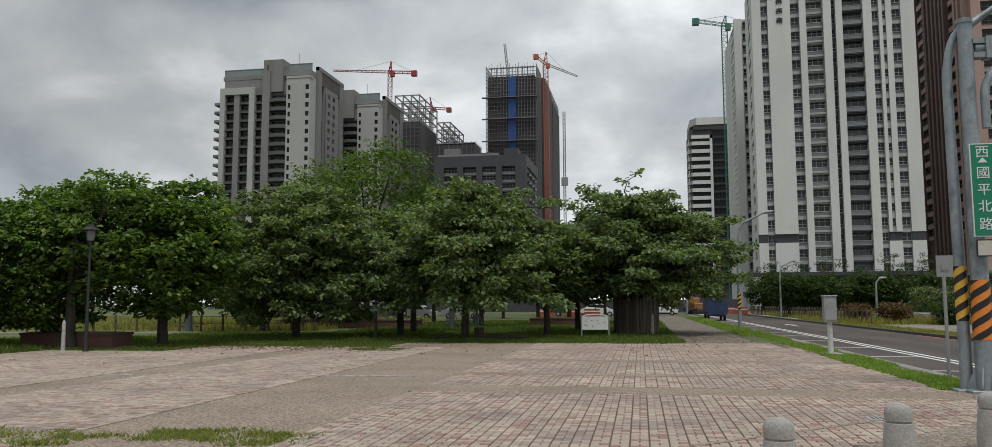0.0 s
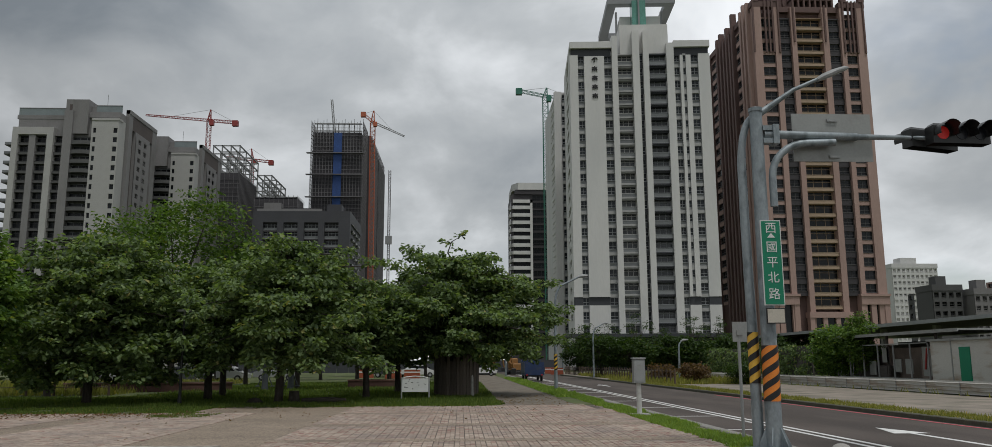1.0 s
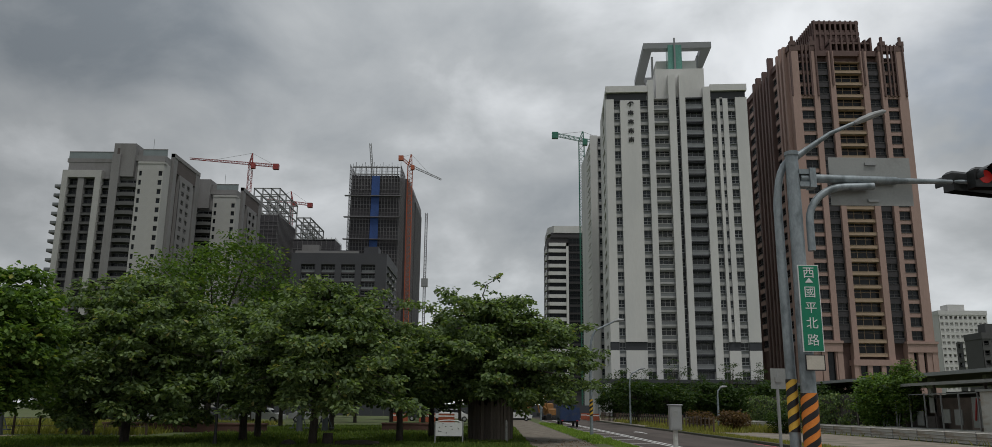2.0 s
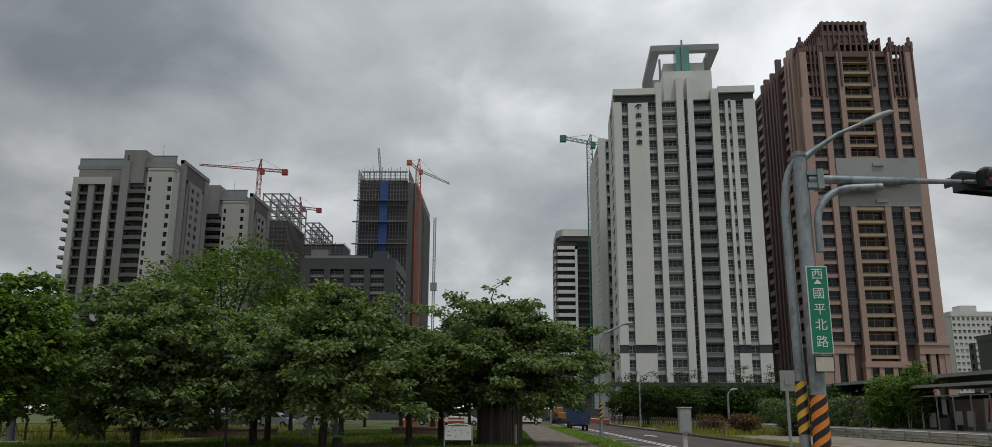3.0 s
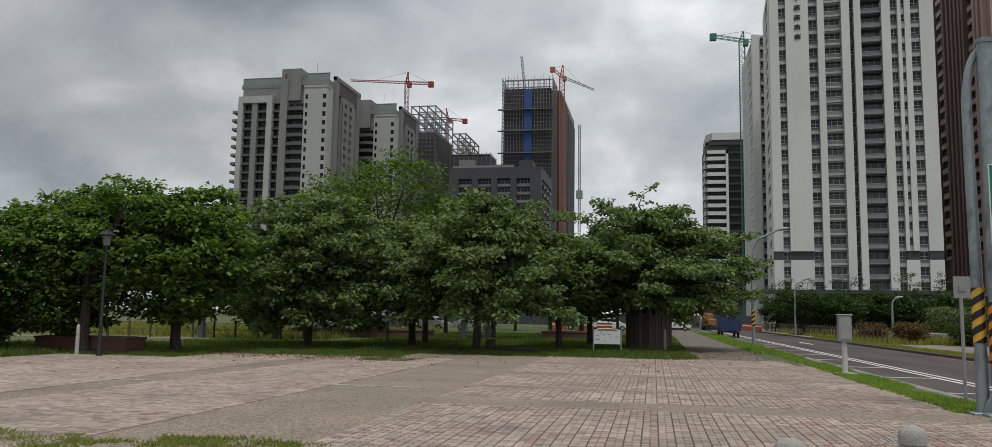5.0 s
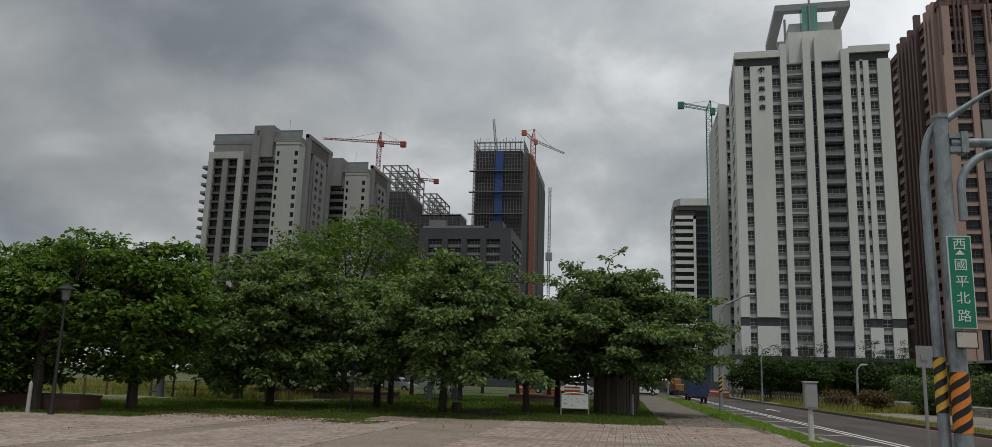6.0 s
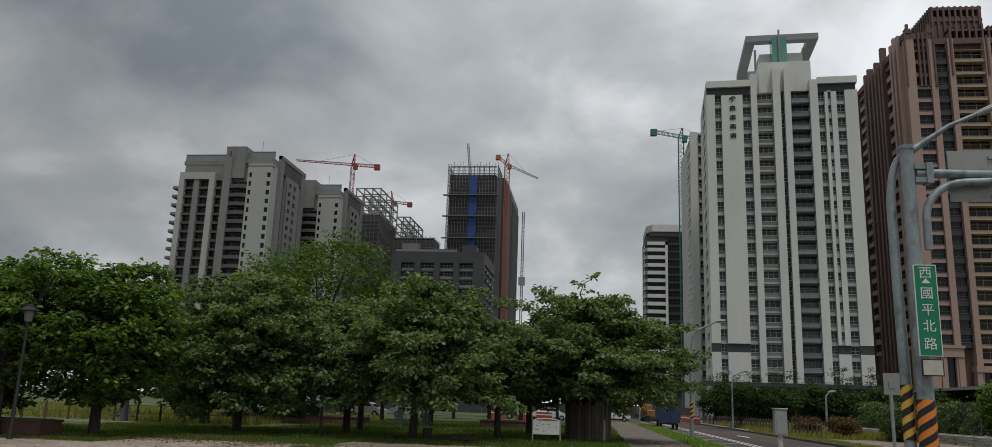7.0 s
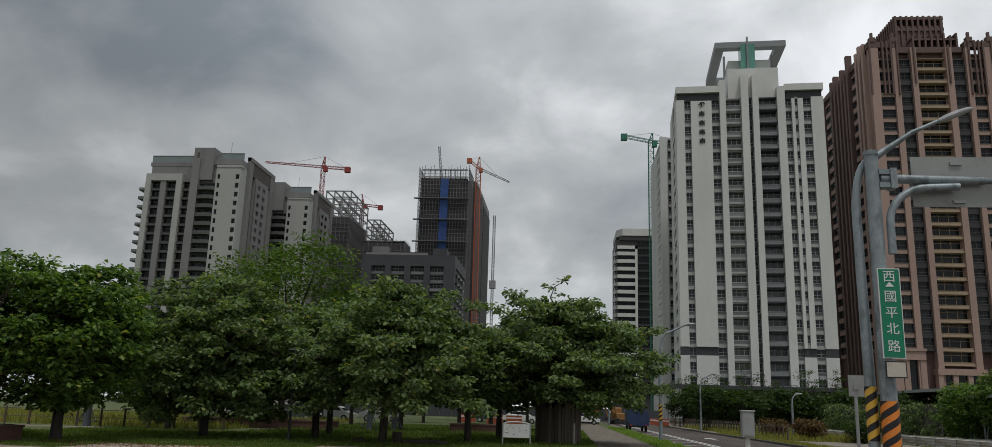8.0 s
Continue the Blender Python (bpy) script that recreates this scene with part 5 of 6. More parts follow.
def post_fence(pts, gap, h, label, rails=2, name="post_fence"):
    f = thing(name, (pts[0][0], pts[0][1], 0), label, "fence", "post fences")
    po = Shape().lathe([(.07, -.1), (.06, h - .05), (.02, h)], 7).mesh("post", FENCE_WOOD)
    for (x0, y0), (x1, y1) in zip(pts, pts[1:]):
        L = math.hypot(x1 - x0, y1 - y0)
        n = int(L / gap)
        for i in range(n + 1):
            t = i / n
            part("post", po, None, f, at=(x0 + (x1 - x0) * t - pts[0][0], y0 + (y1 - y0) * t - pts[0][1], 0))
        for k in range(rails):
            z = h * (.45 + .4 * k)
            part("rope", Shape().tube([(x0 - pts[0][0], y0 - pts[0][1], z), (x1 - pts[0][0], y1 - pts[0][1], z)], .018, 5), WOOD, f)


post_fence([(-50, 40), (-33, 43), (-24.3, 44.6), (-19, 45.6)], 1.25, 1.02, "row of wooden fence posts with rope along a field")
post_fence([(16.2, 62), (16.0, 126)], 1.25, 1.15, "row of short wooden posts along the footway")
solid("field_path", Shape().poly([(-60, 37.0), (-33, 40.6), (-19, 43.2), (-19, 44.6), (-33, 42.0), (-60, 38.6)], -.2, .012), SLAB, "pale path beside the field", "path", "structure")

# ============ vehicles ============
TYRE = mat("tyre_rubber", (.015, .015, .015), .2, 5, 30, .85, .1)


def wheel(parent, x, y, r):
    w = part("wheel", Shape().tube([(x - .1, y, r), (x - .08, y, r), (x + .08, y, r), (x + .1, y, r)], [r * .9, r, r, r * .9], 18), TYRE, parent, smooth=True)
    part("rim", Shape().tube([(x - .115, y, r), (x + .115, y, r)], r * .55, 12), GREY_METAL, w)


def car(at, rz, paint, label):
    c = thing("car", at, label, "car", "parked cars", rz=rz)
    prof = [(-2.1, .35), (-2.15, .75), (-1.35, .95), (-.65, 1.42), (.9, 1.45), (1.65, .98), (2.15, .88), (2.2, .4)]
    s = Shape()
    for x in (-.84, .84):
        for y, z in prof:
            s.v.append((x * (.82 if z > 1.2 else 1), y, z))
    n = len(prof)
    s.f += [(i, i + 1, n + i + 1, n + i) for i in range(n - 1)] + [tuple(range(n - 1, -1, -1)), tuple(range(n, 2 * n)), (n - 1, 0, n, 2 * n - 1)]
    s.m += [0] * len(s.f)
    part("body", s, paint, c)
    for x, d in ((-.85, -1), (.85, 1)):
        k = Shape()
        k.v += [(x * .98, -1.1, .97), (x * .98, 1.4, .97), (x * .85, .85, 1.38), (x * .85, -.6, 1.38)]
        k.v += [(a * .9, b_, z) for a, b_, z in k.v[:4]]
        k.f += [(0, 1, 2, 3), (4, 7, 6, 5)] + [(i, (i + 1) % 4, 4 + (i + 1) % 4, 4 + i) for i in range(4)]
        k.m += [0] * 6
        part("side_window", k, GLASS_DARK, c)
    part("windscreen", Shape().poly([(-.6, -1.34), (.6, -1.34), (.55, -1.0), (-.55, -1.0)], 1.0, 1.24), GLASS_DARK, c)
    for x in (-.78, .78):
        for y in (-1.35, 1.35):
            wheel(c, x, y, .31)
    for x in (-.6, .6):
        part("headlight", Shape().box(x - .15, -2.17, .62, x + .15, -2.1, .75), SIGN_WHITE, c)


CAR_WHITE, CAR_GREY, CAR_SILVER = plain("white_car_paint", (.6, .6, .6), .25), plain("dark_car_paint", (.05, .055, .06), .25), plain("silver_car_paint", (.35, .36, .37), .3, .4)
for x, y, rz, m, l in ((-24.2, 74, 1.5, CAR_GREY, "dark grey car parked beyond the trees"), (-22.4, 80, 1.5, CAR_WHITE, "white car parked beyond the trees"), (-18.5, 84, 1.6, CAR_SILVER, "silver car parked beyond the trees"), (-5, 98, 1.6, CAR_WHITE, "white parked car beyond the lawn"), (-8.5, 99, 1.6, CAR_GREY, "dark parked car beyond the lawn"), (-29, 73, 1.6, CAR_SILVER, "silver car parked beyond the trees"), (-33, 72, 1.6, CAR_GREY, "dark car parked beyond the trees"), (2.6, 108, 1.55, CAR_WHITE, "white car on the path's far end"), (11.6, 150, 0, CAR_WHITE, "white car far down the road")):
    car((x, y, 0), rz, m, l)


def truck(at):
    t = thing("flatbed_truck", at, "blue flatbed truck parked by the kerb", "truck")
    BLUE = mat("truck_blue", (.012, .032, .095), .25, 1.2, 12, .5, .1, dirt=(.05, .055, .07))
    part("chassis", Shape().box(-.75, .2, .45, .75, 5.4, .7), BLACK, t)
    part("bed", Shape().box(-.95, 0, .7, .95, 3.6, .82), BLUE, t)
    part("tailgate", Shape().box(-.95, -.06, .6, .95, .0, 1.85).box(-.9, -.09, .8, -.8, -.06, 1.45).box(.8, -.09, .8, .9, -.06, 1.45).box(-.05, -.09, .8, .05, -.06, 1.45), BLUE, t, "blue steel tailgate")
    for x in (-.95, .89):
        part("side_board", Shape().box(x, 0, .6, x + .06, 3.6, 1.85), BLUE, t)
    part("rack", Shape().box(-.95, 3.55, .8, .95, 3.65, 2.1), BLUE, t)
    part("cab", Shape().chamfer(-.9, 3.8, .6, .9, 5.5, 2.1, .12), BLUE, t)
    part("load", Shape().chamfer(-.8, .3, .82, .8, 3.3, 1.75, .15), BRICK, t, "reddish load under a cover")
    for x in (-.75, .75):
        for y in (.9, 4.6):
            wheel(t, x, y, .38)
    for x in (-.8, .62):
        part("tail_light", Shape().box(x, -.08, .58, x + .18, -.04, .68), plain("tail_light_red", (.4, .02, .02), .4), t)
    return t


truck((7.1, 79.6, -.12))


DIGGER = mat("digger_yellow", (.24, .115, .03), .25, 1, 10, .6, .05, dirt=(.14, .08, .04))


def digger(at, rz, label):
    d = thing("excavator", at, label, "excavator", "construction machines", rz=rz)
    for x in (-.8, .8):
        part("track", Shape().chamfer(x - .25, -1.3, 0, x + .25, 1.3, .6, .2), TYRE, d)
    part("house", Shape().chamfer(-.95, -.9, .7, .95, 1.4, 1.7, .15), DIGGER, d)
    part("cab", Shape().chamfer(-.95, -1.0, 1.0, -.1, .4, 2.5, .15), DIGGER, d)
    part("boom", Shape().tube([(.2, -.8, 1.4), (.2, -2.6, 3.0), (.2, -3.6, 2.4)], [.2, .18, .14], 6), DIGGER, d)
    part("stick", Shape().tube([(.2, -3.6, 2.4), (.2, -4.0, .8)], [.14, .12], 6), DIGGER, d)
    part("bucket", Shape().chamfer(-.2, -4.3, .3, .6, -3.7, .9, .1), BLACK, d)


digger((3.6, 118, 0), 1.4, "orange excavator working beyond the path")
digger((8.6, 128, -.1), -1.2, "orange excavator on the road works")
digger((4.4, 140, 0), 2.2, "orange excavator far down the path")
BARRIER = plain("orange_barrier", (.3, .075, .035), .6)
ba = thing("road_barrier", (-7.5, 92, 0), "orange and white plastic road barrier", "barrier", "road barriers")
part("body", Shape().poly([(-.9, -.22), (.9, -.22), (.9, .22), (-.9, .22)], 0, .35).box(-.88, -.09, .35, .88, .09, .95), BARRIER, ba)
part("band", Shape().box(-.885, -.1, .62, .885, .1, .75), SIGN_WHITE, ba)
for x, y in ((-5.4, 92), (-11, 96), (14.0, 128), (13.8, 118), (3.0, 130), (1.0, 130)):
    copy_thing(ba, pose(x, y, 0))
hoard = thing("site_hoarding", (-40, 150, 0), "dark grey site hoarding far behind the trees", "hoarding")
for i in range(26):
    part("panel", Shape().box(i * 2.2, 0, 0, i * 2.2 + 2.16, .06, 2.2), SLATE, hoard)

# ============ across the road ============
CORR = mat("white_sheet_metal", (.5, .49, .46), .12, .6, 12, .5, .05, dirt=(.3, .22, .15), dirt_at=(.55, .75), stretch=(.5, .5, 2))
gf = thing("corrugated_barrier", (24.6, 34, 0), "low white corrugated metal barrier along the footway", "barrier")
prof = Shape()
zz = [(0, 0), (.03, .09), (.15, .09), (.18, 0), (.21, .09), (.33, .09), (.36, 0), (.39, .09), (.51, .09), (.54, 0), (.57, .07), (.64, .07)]
for z, x in zz:
    prof.v += [(x, 0, z), (x, 2.98, z), (x + .05, 0, z), (x + .05, 2.98, z)]
for i in range(len(zz) - 1):
    a = i * 4
    prof.f += [(a, a + 4, a + 5, a + 1), (a + 2, a + 3, a + 7, a + 6)]
e = (len(zz) - 1) * 4
prof.f += [(e, e + 2, e + 3, e + 1), (0, 1, 3, 2)]
prof.m += [0] * len(prof.f)
cm = prof.mesh("sheet", CORR)
for i in range(18):
    part("sheet", cm, None, gf, at=(0, i * 3, .05))
    part("post", Shape().box(.06, i * 3 - .04, 0, .14, i * 3 + .04, .66), GREY_METAL, gf)
DARKWALL = mat("dark_shed_wall", (.085, .074, .07), .3, .5, 8, .85, .2)
MESH_GREY = mat("rusty_mesh", (.19, .15, .13), .3, 1.2, 20, .8, .1)
sh = thing("open_shed", (26.6, 45.8, 0), "dark open shed with a thin flat roof behind steel fencing", "shed")
part("back_wall", Shape().box(4.5, 0, 0, 4.7, 11.4, 3.0), DARKWALL, sh)
part("roof", Shape().box(-.3, -3.5, 3.3, 5.2, 12.5, 3.38).box(-.35, -3.5, 3.22, -.3, 12.5, 3.4), SIGN_BACK, sh)
for i in range(7):
    part("post", Shape().box(0, i * 1.9, 0, .07, i * 1.9 + .07, 2.75), GREY_METAL, sh)
for i in range(3):
    part("roof_post", Shape().box(.5, i * 5.4, 0, .62, i * 5.4 + .12, 3.3), DARKWALL, sh)
for z in (.62, 2.68):
    part("rail", Shape().box(.0, 0, z, .06, 11.4, z + .06), GREY_METAL, sh)
part("brace", Shape().tube([(.03, 11.3, .1), (.03, 10.3, 2.6)], .03, 6).tube([(.03, 9.5, .1), (.03, 9.0, 1.6)], .03, 6), GREY_METAL, sh)
for y, z, w, h in ((.5, .8, 1.0, 1.7), (2.6, .9, .8, .9), (3.9, 1.0, .7, .8), (5.4, 1.6, .7, .9), (7.0, .8, .8, .9), (8.4, 1.5, .8, .9)):
    part("panel", Shape().box(.5, y, z, .55, y + w, z + h), SIGN_BACK, sh)
part("inner_wall", Shape().box(1.6, .2, 0, 1.75, 11.2, 2.5), MESH_GREY, sh, "rusty brown inner wall")
part("machine", Shape().chamfer(.8, .4, 0, 1.5, 2.2, 1.9, .1), MESH_GREY, sh)
part("machine", Shape().chamfer(.7, 6, 0, 1.5, 9, 1.4, .1), DARKWALL, sh)
part("red_pipe", Shape().tube([(.3, -.2, .1), (.3, -.2, 2.9)], .09, 8).tube([(.3, -.2, 2.2), (.3, .6, 2.4), (.3, .9, 1.2)], .06, 8), plain("red_pipe_paint", (.3, .03, .03), .5), sh, "red pipe")
hut = thing("site_cabin", (26.4, 36.6, 0), "off-white site cabin with a green door", "cabin")
part("wall", Shape().box(0, 0, .3, 5, 8.6, 2.75), CORR, hut)
part("roof", Shape().box(-.15, -.15, 2.75, 5.15, 8.75, 2.87), SIGN_BACK, hut)
part("door", Shape().box(-.05, 5.0, .5, 0, 5.9, 2.4), SIGN_GREEN, hut)
for y in (2.9, 6.6):
    part("seam", Shape().box(-.03, y, .3, 0, y + .08, 2.75), SIGN_BACK, hut)
part("plinth", Shape().box(.1, .1, 0, 4.9, 8.5, .3), DARKWALL, hut)
st = thing("station_canopy", (38, 40, 0), "long low dark grey canopy on columns behind the shed", "canopy")
part("roof", Shape().poly([(0, 0), (9, 0), (9, 78), (0, 78)], 4.75, 4.95), DARKWALL, st)
part("fascia", Shape().box(-.3, -.3, 4.7, 0, 78.3, 5.0), GREY_METAL, st)
for i in range(9):
    part("column", Shape().box(3, 2 + i * 9, 0, 3.5, 2.5 + i * 9, 4.75), CONCRETE, st)
part("rear_wall", Shape().box(8.6, 0, 0, 8.8, 78, 3.4), DARKWALL, st)


def shrub(name, at, crown, label, category, seed, m, clumps=120, per=40, size=.16, spread=.5, group=""):
    rng = np.random.default_rng(seed)
    rx, ry, zb, zt = crown
    p = thing(name, at, label, category, group)
    cs = []
    for _ in range(clumps):
        q = rng.normal(size=3)
        q /= np.linalg.norm(q)
        r = (.3 + .7 * rng.random() ** .5) * (.85 + .25 * noise.noise(Vector(q * 2.2 + seed)))
        cs.append((q[0] * r * rx, q[1] * r * ry, (zb + zt) / 2 + q[2] * r * (zt - zb) / 2))
    s = Shape()
    for i in range(5):
        a = 1.26 * i
        c = cs[i * 3]
        s.tube([(.08 * math.cos(a), .08 * math.sin(a), -.05), (c[0] * .5, c[1] * .5, c[2] * .5), c], [.05, .035, .012], 5, cap=False)
    part("stem", s, BARK, p)
    part("foliage", leaves("foliage", cs, spread, per, size, m, rng), None, p)
    return p


shrub("shrub", (26.9, 57.8, 0), (1.6, 2.9, .2, 4.7), "large bright green shrub beside the shed", "shrub", 71, LEAF_BRIGHT, 260, 40, .22, .6)
shrub("shrub", (26.9, 54.4, 0), (1.0, 1.5, .8, 5.1), "tall bright green shrub beside the shed", "shrub", 72, LEAF_FINE, 110, 40, .2, .5)
ivy = thing("ivy_wall", (26.6, 62, 0), "mesh fence overgrown with dark green ivy", "ivy")
part("mesh_fence", Shape().box(.3, 0, 0, .4, 26, 2.9), DARKWALL, ivy)
rng1 = np.random.default_rng(9)
part("ivy", leaves("ivy", [(rng1.uniform(0, .3), rng1.uniform(0, 26), rng1.uniform(.2, 3.0)) for _ in range(420)], .45, 26, .2, LEAF_BROAD, rng1, .9), None, ivy)
LEAF_STREET = leaf_mat("street_tree_leaves", (.016, .036, .01), (.055, .095, .024))
for i in range(16):
    r_ = random.Random(200 + i)
    x, y = 17 + (i % 8) * 3.6 + r_.uniform(-1, 1), 96 + (i // 8) * 16 + r_.uniform(-3, 3)
    tree((x, y, 0), (2.6, 2.4, 1.2, 4.6 + r_.random() * .6, 0, 0), "small clipped street tree before the white tower", 210 + i, .1, .34, 90, 34, LEAF_STREET, group="street trees", spread=.7)
for i in range(6):
    tree((22 + i * 5.2, 150 + (i % 2) * 4, 0), (2.6, 2.4, 3.2, 9 + (i % 3), 0, 0), "thin young street tree with sparse crown", 240 + i, .12, .34, 34, 18, LEAF_STREET, group="young street trees", spread=.8)
RUSSET = leaf_mat("russet_leaves", (.05, .028, .018), (.15, .095, .045))
shrub("shrub", (18.9, 66, 0), (1.1, 2.4, .0, 1.8), "half-dry russet and green bush at the footway's edge", "shrub", 81, RUSSET, 90, 36, .18, group="verge bushes")
shrub("shrub", (18.2, 74, 0), (1.2, 2.2, .0, 1.7), "reddish brown bush at the footway's edge", "shrub", 82, RUSSET, 70, 36, .18, group="verge bushes")
shrub("shrub", (21.5, 62, 0), (1.4, 2.0, .0, 1.8), "dark green bush at the footway's edge", "shrub", 83, LEAF_STREET, 80, 36, .18, group="verge bushes")
# undergrowth beneath the park trees on the far side
for i, (x, y, w) in enumerate(((-27.5, 29, 2.2), (-25.5, 27, 1.5), (-30, 27, 2.4))):
    shrub("shrub", (x, y, 0), (w, w, 0, 2.4), "dark undergrowth bush beneath the trees", "shrub", 90 + i, LEAF_BROAD, 110, 34, .2, group="undergrowth")

# company sign on the white tower, as plain dark shapes
cs_ = thing("tower_sign", (30.95, 185.5, 32.75), "dark emblem and character shapes mounted on the white wall", "sign", rz=-.075)
cs_.scale = (.66, 1, .56)
for k, z in enumerate((73.3, 69.3, 65.2, 61.2, 57.2)):
    if k == 0:
        part("emblem", Shape().tube([(.6, 0, z), (1.4, 0, z + 1), (2.4, 0, z + .9), (2.6, 0, z + .3)], .22, 6).tube([(1.4, 0, z + .9), (1.7, 0, z - .6), (1.2, 0, z - .9)], .2, 6), BLACK, cs_)
    else:
        part("character", Shape().box(.6, -.1, z + .5, 2.6, .0, z + .85).box(.8, -.1, z + .02, 2.4, .0, z + .34).box(.6, -.1, z - .5, 2.6, .0, z - .16).box(1.42, -.12, z - 1.1, 1.8, -.02, z + 1.15).box(.7, -.1, z - 1.1, 1.05, .0, z - .1).box(2.15, -.1, z - 1.1, 2.5, .0, z - .1), BLACK, cs_)
# ============ grass blades ============
GRASS = leaf_mat("grass_blades", (.11, .185, .033), (.25, .36, .075))
LAWN = leaf_mat("lawn_blades", (.058, .094, .02), (.15, .212, .045))
GRASS_WEED = leaf_mat("weed_blades", (.1, .13, .03), (.22, .25, .06))
GRASS_DRY = leaf_mat("dry_grass_blades", (.15, .16, .04), (.29, .28, .08))


def blades(name, areas, m, label, seed, z=0.0, lie=(.1, .7)):
    """areas: x0, y0, x1, y1, blades a square metre, height, and how ragged the edge is."""
    rng = np.random.default_rng(seed)
    P, Hh = [], []
    for x0, y0, x1, y1, dens, h, rag in areas:
        n = int((x1 - x0) * (y1 - y0) * dens)
        p = np.stack([rng.uniform(x0, x1, n), rng.uniform(y0, y1, n)], 1)
        nz = np.array([noise.noise(Vector((a * .9, b * .9, seed))) + .5 * noise.noise(Vector((a * 2.7, b * 2.7, seed + 5))) for a, b in p]) + rng.normal(0, .16, n)
        edge = np.minimum.reduce([p[:, 0] - x0, x1 - p[:, 0], p[:, 1] - y0, y1 - p[:, 1]])
        keep = nz > -.25 + rag * (1 - np.clip(edge / max(rag, .01), 0, 1)) - (.6 if rag == 0 else 0)
        P.append(p[keep])
        Hh.append(h * (.45 + .8 * rng.random(keep.sum())) * (.7 + .6 * np.clip(nz[keep] + .3, 0, 1)))
    p, h = np.concatenate(P), np.concatenate(Hh)
    n = len(p)
    a = rng.uniform(0, 2 * math.pi, n)
    w = .006 + .012 * h / .2 + p[:, 1] * .0004
    lean = rng.uniform(*lie, n) * h
    b = rng.uniform(0, 2 * math.pi, n)
    v = np.zeros((n, 3, 3))
    v[:, 0] = np.stack([p[:, 0] - np.cos(a) * w, p[:, 1] - np.sin(a) * w, np.full(n, z - .01)], 1)
    v[:, 1] = np.stack([p[:, 0] + np.cos(a) * w, p[:, 1] + np.sin(a) * w, np.full(n, z - .01)], 1)
    v[:, 2] = np.stack([p[:, 0] + np.cos(b) * lean, p[:, 1] + np.sin(b) * lean, z + h], 1)
    f = np.arange(n * 3, dtype=np.int32)
    me = bpy.data.meshes.new(name)
    me.vertices.add(n * 3)
    me.vertices.foreach_set("co", v.ravel())
    me.loops.add(n * 3)
    me.loops.foreach_set("vertex_index", f)
    me.polygons.add(n)
    me.polygons.foreach_set("loop_start", np.arange(0, n * 3, 3, dtype=np.int32))
    me.materials.append(m)
    me.update(calc_edges=True)
    ob = new(name, me)
    return tagged(ob, label, "grass", kind="stuff")


blades("verge_grass", [(5.25, 15.9, 6.25, 26, 1700, .075, .35), (5.3, 26, 6.25, 40, 1000, .085, .35), (4.7, 40, 6.2, 90, 300, .13, .2)], GRASS, "tufted green grass strip along the kerb", 1, lie=(.3, 1.2))
blades("lawn_grass", [(-20.6, 25.6, -16, 33, 460, .07, .3), (-16.2, 28.6, -9.4, 33.5, 460, .07, .4), (-10.2, 26.4, -8.0, 29.2, 460, .05, .6), (-9.6, 32.2, 1.8, 36, 460, .075, .4), (-24, 33, 1.6, 43, 150, .12, 0),
                      (-28, 20, -20.4, 33, 200, .18, .3), (-17, 43, 1.6, 72, 60, .16, 0), (-24, 17, -19.6, 21, 160, .1, .5)], LAWN, "green lawn grass beneath the park trees", 2)
blades("plaza_weeds", [(-9.6, 8.1, -3.4, 9.8, 1700, .036, .9), (-9, 7.0, -5.2, 8.1, 1700, .045, .6), (-14, 7.2, -9.2, 9.2, 1900, .04, .6)], GRASS_WEED, "patch of weeds growing over the paving", 3, lie=(.5, 1.8))
blades("field_grass", [(-70, 45, -19, 76, 26, .4, 0)], GRASS_DRY, "yellow-green rough grass in the field", 4)
blades("far_verge_grass", [(14.3, 18, 15.7, 80, 260, .12, .3), (24.2, 34, 24.6, 84, 10, .3, .3), (15.6, 62, 24, 110, 55, .4, .2)], GRASS_DRY, "dry yellowish grass along the far kerb", 5)

# fallen leaves and litter of the trees on the paving
rl = np.random.default_rng(12)
dry = leaf_mat("fallen_leaf", (.09, .05, .026), (.2, .12, .06))
pts = [(rl.uniform(-19, 5.5), 33 - abs(rl.normal(0, 6)), 0.012) for _ in range(240)] + [(rl.uniform(-19.5, -9), 28.6 - abs(rl.normal(0, 1.2)), .012) for _ in range(700)] + [(rl.uniform(.5, 4.6), rl.uniform(33, 44), .012) for _ in range(200)]
lv = new("fallen_leaves", leaves("fallen_leaves", [p for p in pts if p[1] > 8], .06, 2, .075, dry, rl, 0.0, .1))
tagged(lv, "brown fallen leaves scattered over the paving", "leaves", kind="stuff")

# ============ pavers ============
AGG = aggregate("washed_aggregate", .35, (.25, .215, .175), (.2, .165, .13))
solid("aggregate_corner", Shape().poly([(.9, 4.5), (6.2, 4.5), (6.2, 15.1), (5.5, 15.1), (4.54, 12.0), (2.28, 9.57), (.9, 8.09)], -.2, .004), AGG, "rough washed aggregate surface round the bollards", "pavement", "structure")
pav = thing("paver_field", (0, 0, 0), "basket-weave concrete pavers in grey and dull red", "paving", kind="structure")
PITCH, ROW, COL_GAP, ROW_GAP = .22, .11, .018, .0065


def brick_mesh(w, m):
    return Shape().chamfer(0, 0, -.04, w, ROW - ROW_GAP, 0, .004).mesh("paver", m)


BANDS = ((14.4, 15.6), (18.0, 18.5), (22.4, 23.1), (27.5, 28.2))


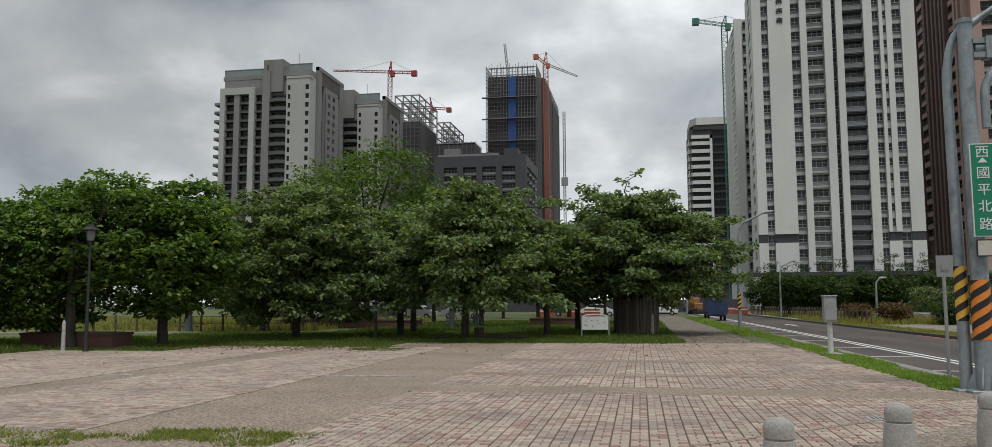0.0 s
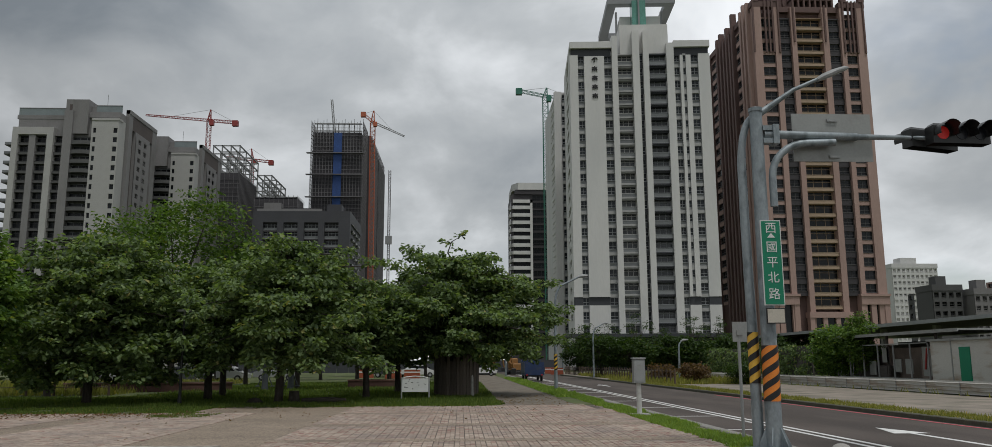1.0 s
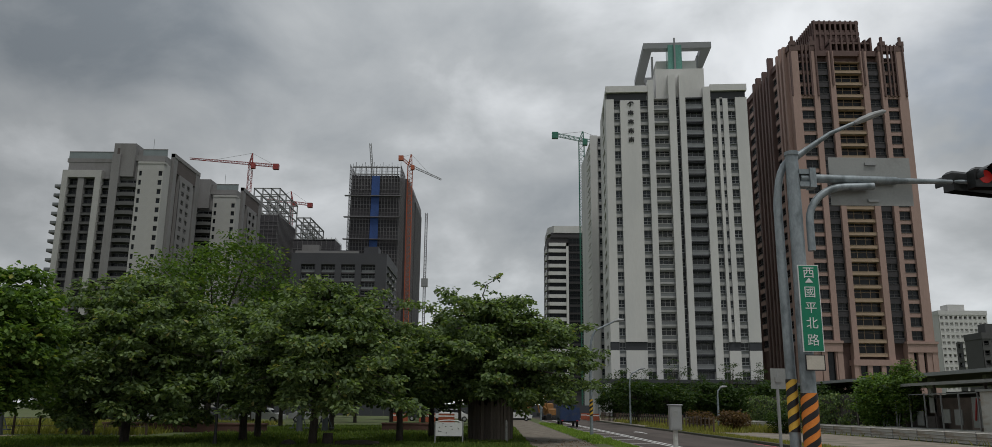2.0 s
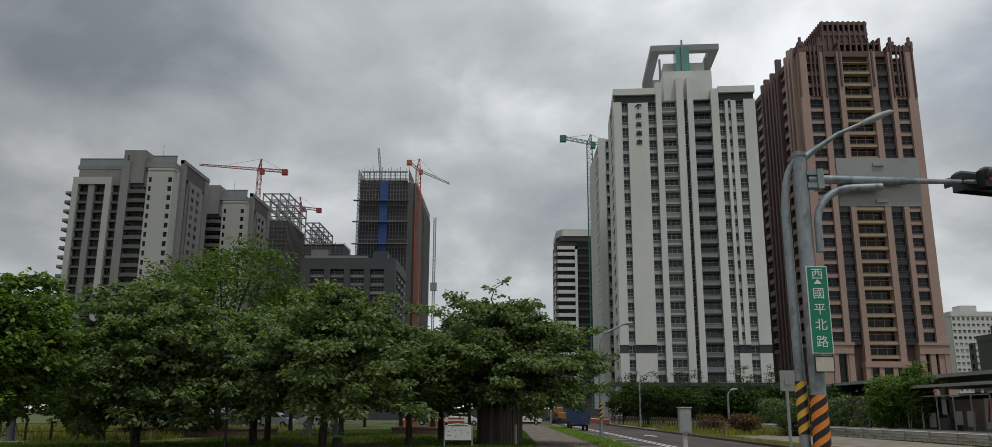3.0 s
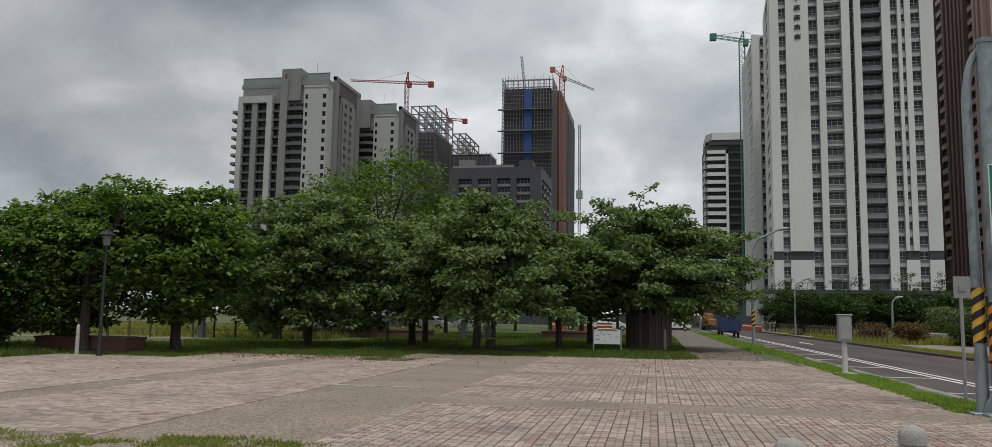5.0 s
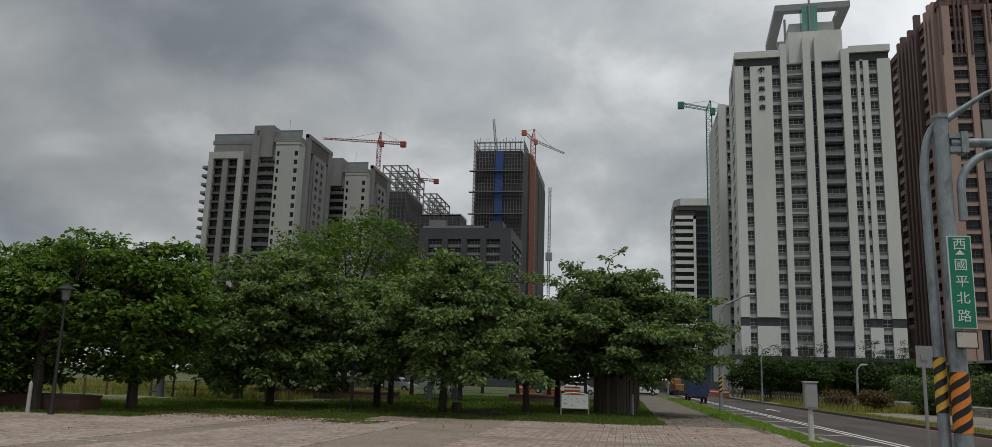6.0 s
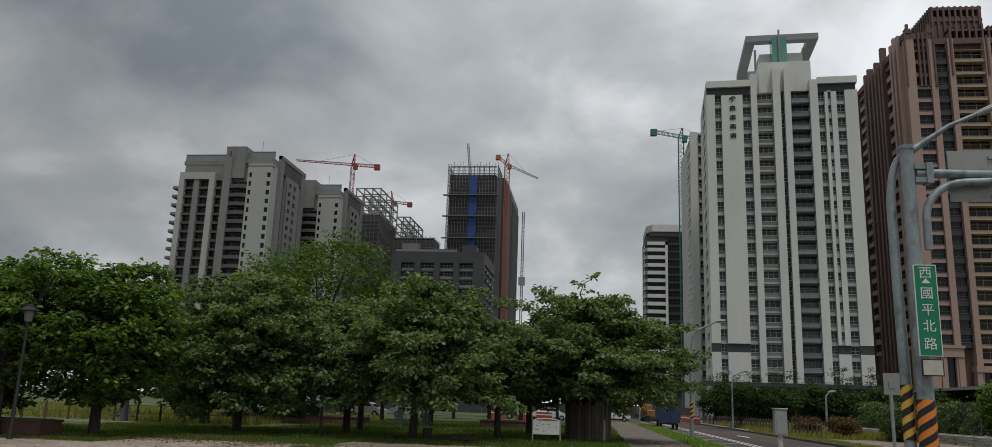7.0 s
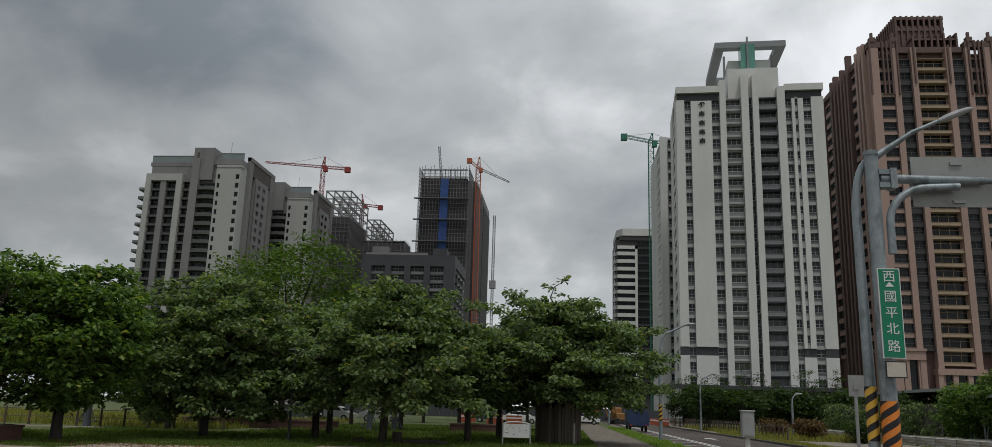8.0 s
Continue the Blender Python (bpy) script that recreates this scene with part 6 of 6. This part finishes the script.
def in_field(x, y):
    if -4.2 < x < 5.25:
        if y > 33 or any(a < y < b for a, b in BANDS):
            return False
        if x > .9 and y < 9.57 + (x - 2.28) * 1.075:
            return False
        return not (x > 4.9 and y > 30)
    if -11.0 < x < -7.0 or -20.4 < x < -12.1:
        return 5.5 < y < (25.3 if x < -16 else 28.8)
    return False


FULL, HALF = PITCH - COL_GAP, (PITCH - 2 * COL_GAP) / 2
singles = {(k, r): brick_mesh((FULL, HALF)[k], PAVER_RED if r else PAVER) for k in (0, 1) for r in (0, 1)}
joined = Shape()
rp = random.Random(77)
beds = Shape()
for y0, y1 in ((5, 14.4), (15.6, 18), (18.5, 22.4), (23.1, 27.5), (28.2, 33)):
    beds.box(-4.1, y0 + .06, -.25, 5.2, y1 - .06, -.009)
beds.box(-10.86, 5.6, -.25, -7.16, 28.66, -.0091).box(-20.3, 5.6, -.25, -12.26, 25.16, -.0091)
part("joint_bed", beds, JOINT, pav)
for y0, y1 in BANDS:
    part("concrete_band", Shape().box(-4.2, y0, -.25, 5.2, y1, .004), SLAB, pav, "grey washed concrete band")
count = 0
for i in range(int(25.8 / PITCH)):
    for j in range(int(27.9 / ROW)):
        x, y = -20.4 + i * PITCH, 5.2 + j * ROW
        if not in_field(x + .1, y + .05):
            continue
        k = (i + j) % 2
        for h in range(1 + k):
            red = int(rp.random() < (.19 if x > -4.3 else .08))
            x0 = x + COL_GAP / 2 + h * (HALF + COL_GAP)
            w = (FULL, HALF)[k]
            dz = .002 + rp.random() * .004
            if -.6 < x < 1.7 and 7.6 < y < 10.0 and count < 300:
                part("paver", singles[k, red], None, pav, at=(x0, y, dz))
                count += 1
            else:
                joined.chamfer(x0, y, -.02, x0 + w, y + ROW - ROW_GAP, dz, .004, red)
tagged(part("paver_rows", joined, [PAVER, PAVER_RED], pav, "grey and dull red concrete pavers"), kind="stuff")

# border strip that crosses the pavers beside the bollards
solid("border_strip", Shape().poly([(-.38, 8.44), (3.9, 12.43), (3.84, 12.49), (-.44, 8.5)], -.1, .011), SLAB, "thin concrete border strip across the pavers", "paving strip", "structure")

# pale lines left on the paving, and a drain cover by the bollards
lines = Shape().box(-7.3, 17.22, -.05, -4.9, 17.34, .007).box(-12.4, 16.74, -.05, -11.3, 16.86, .007)
solid("worn_line", lines, mat("worn_pale_paint", (.42, .41, .38), .2, 3, 20, .85, .1, dirt=(.25, .235, .21), dirt_at=(.42, .6), dirt_scale=4), "worn pale line on the paving", "paving mark", "structure")
dr = thing("drain_cover", (3.25, 11.9, .006), "small dark drain grate in the paving", "drain")
part("frame", Shape().box(-.26, -.16, -.02, .26, .16, .006), CONCRETE, dr)
for i in range(7):
    part("slot", Shape().box(-.21 + i * .063, -.12, .004, -.18 + i * .063, .12, .0085), BLACK, dr)
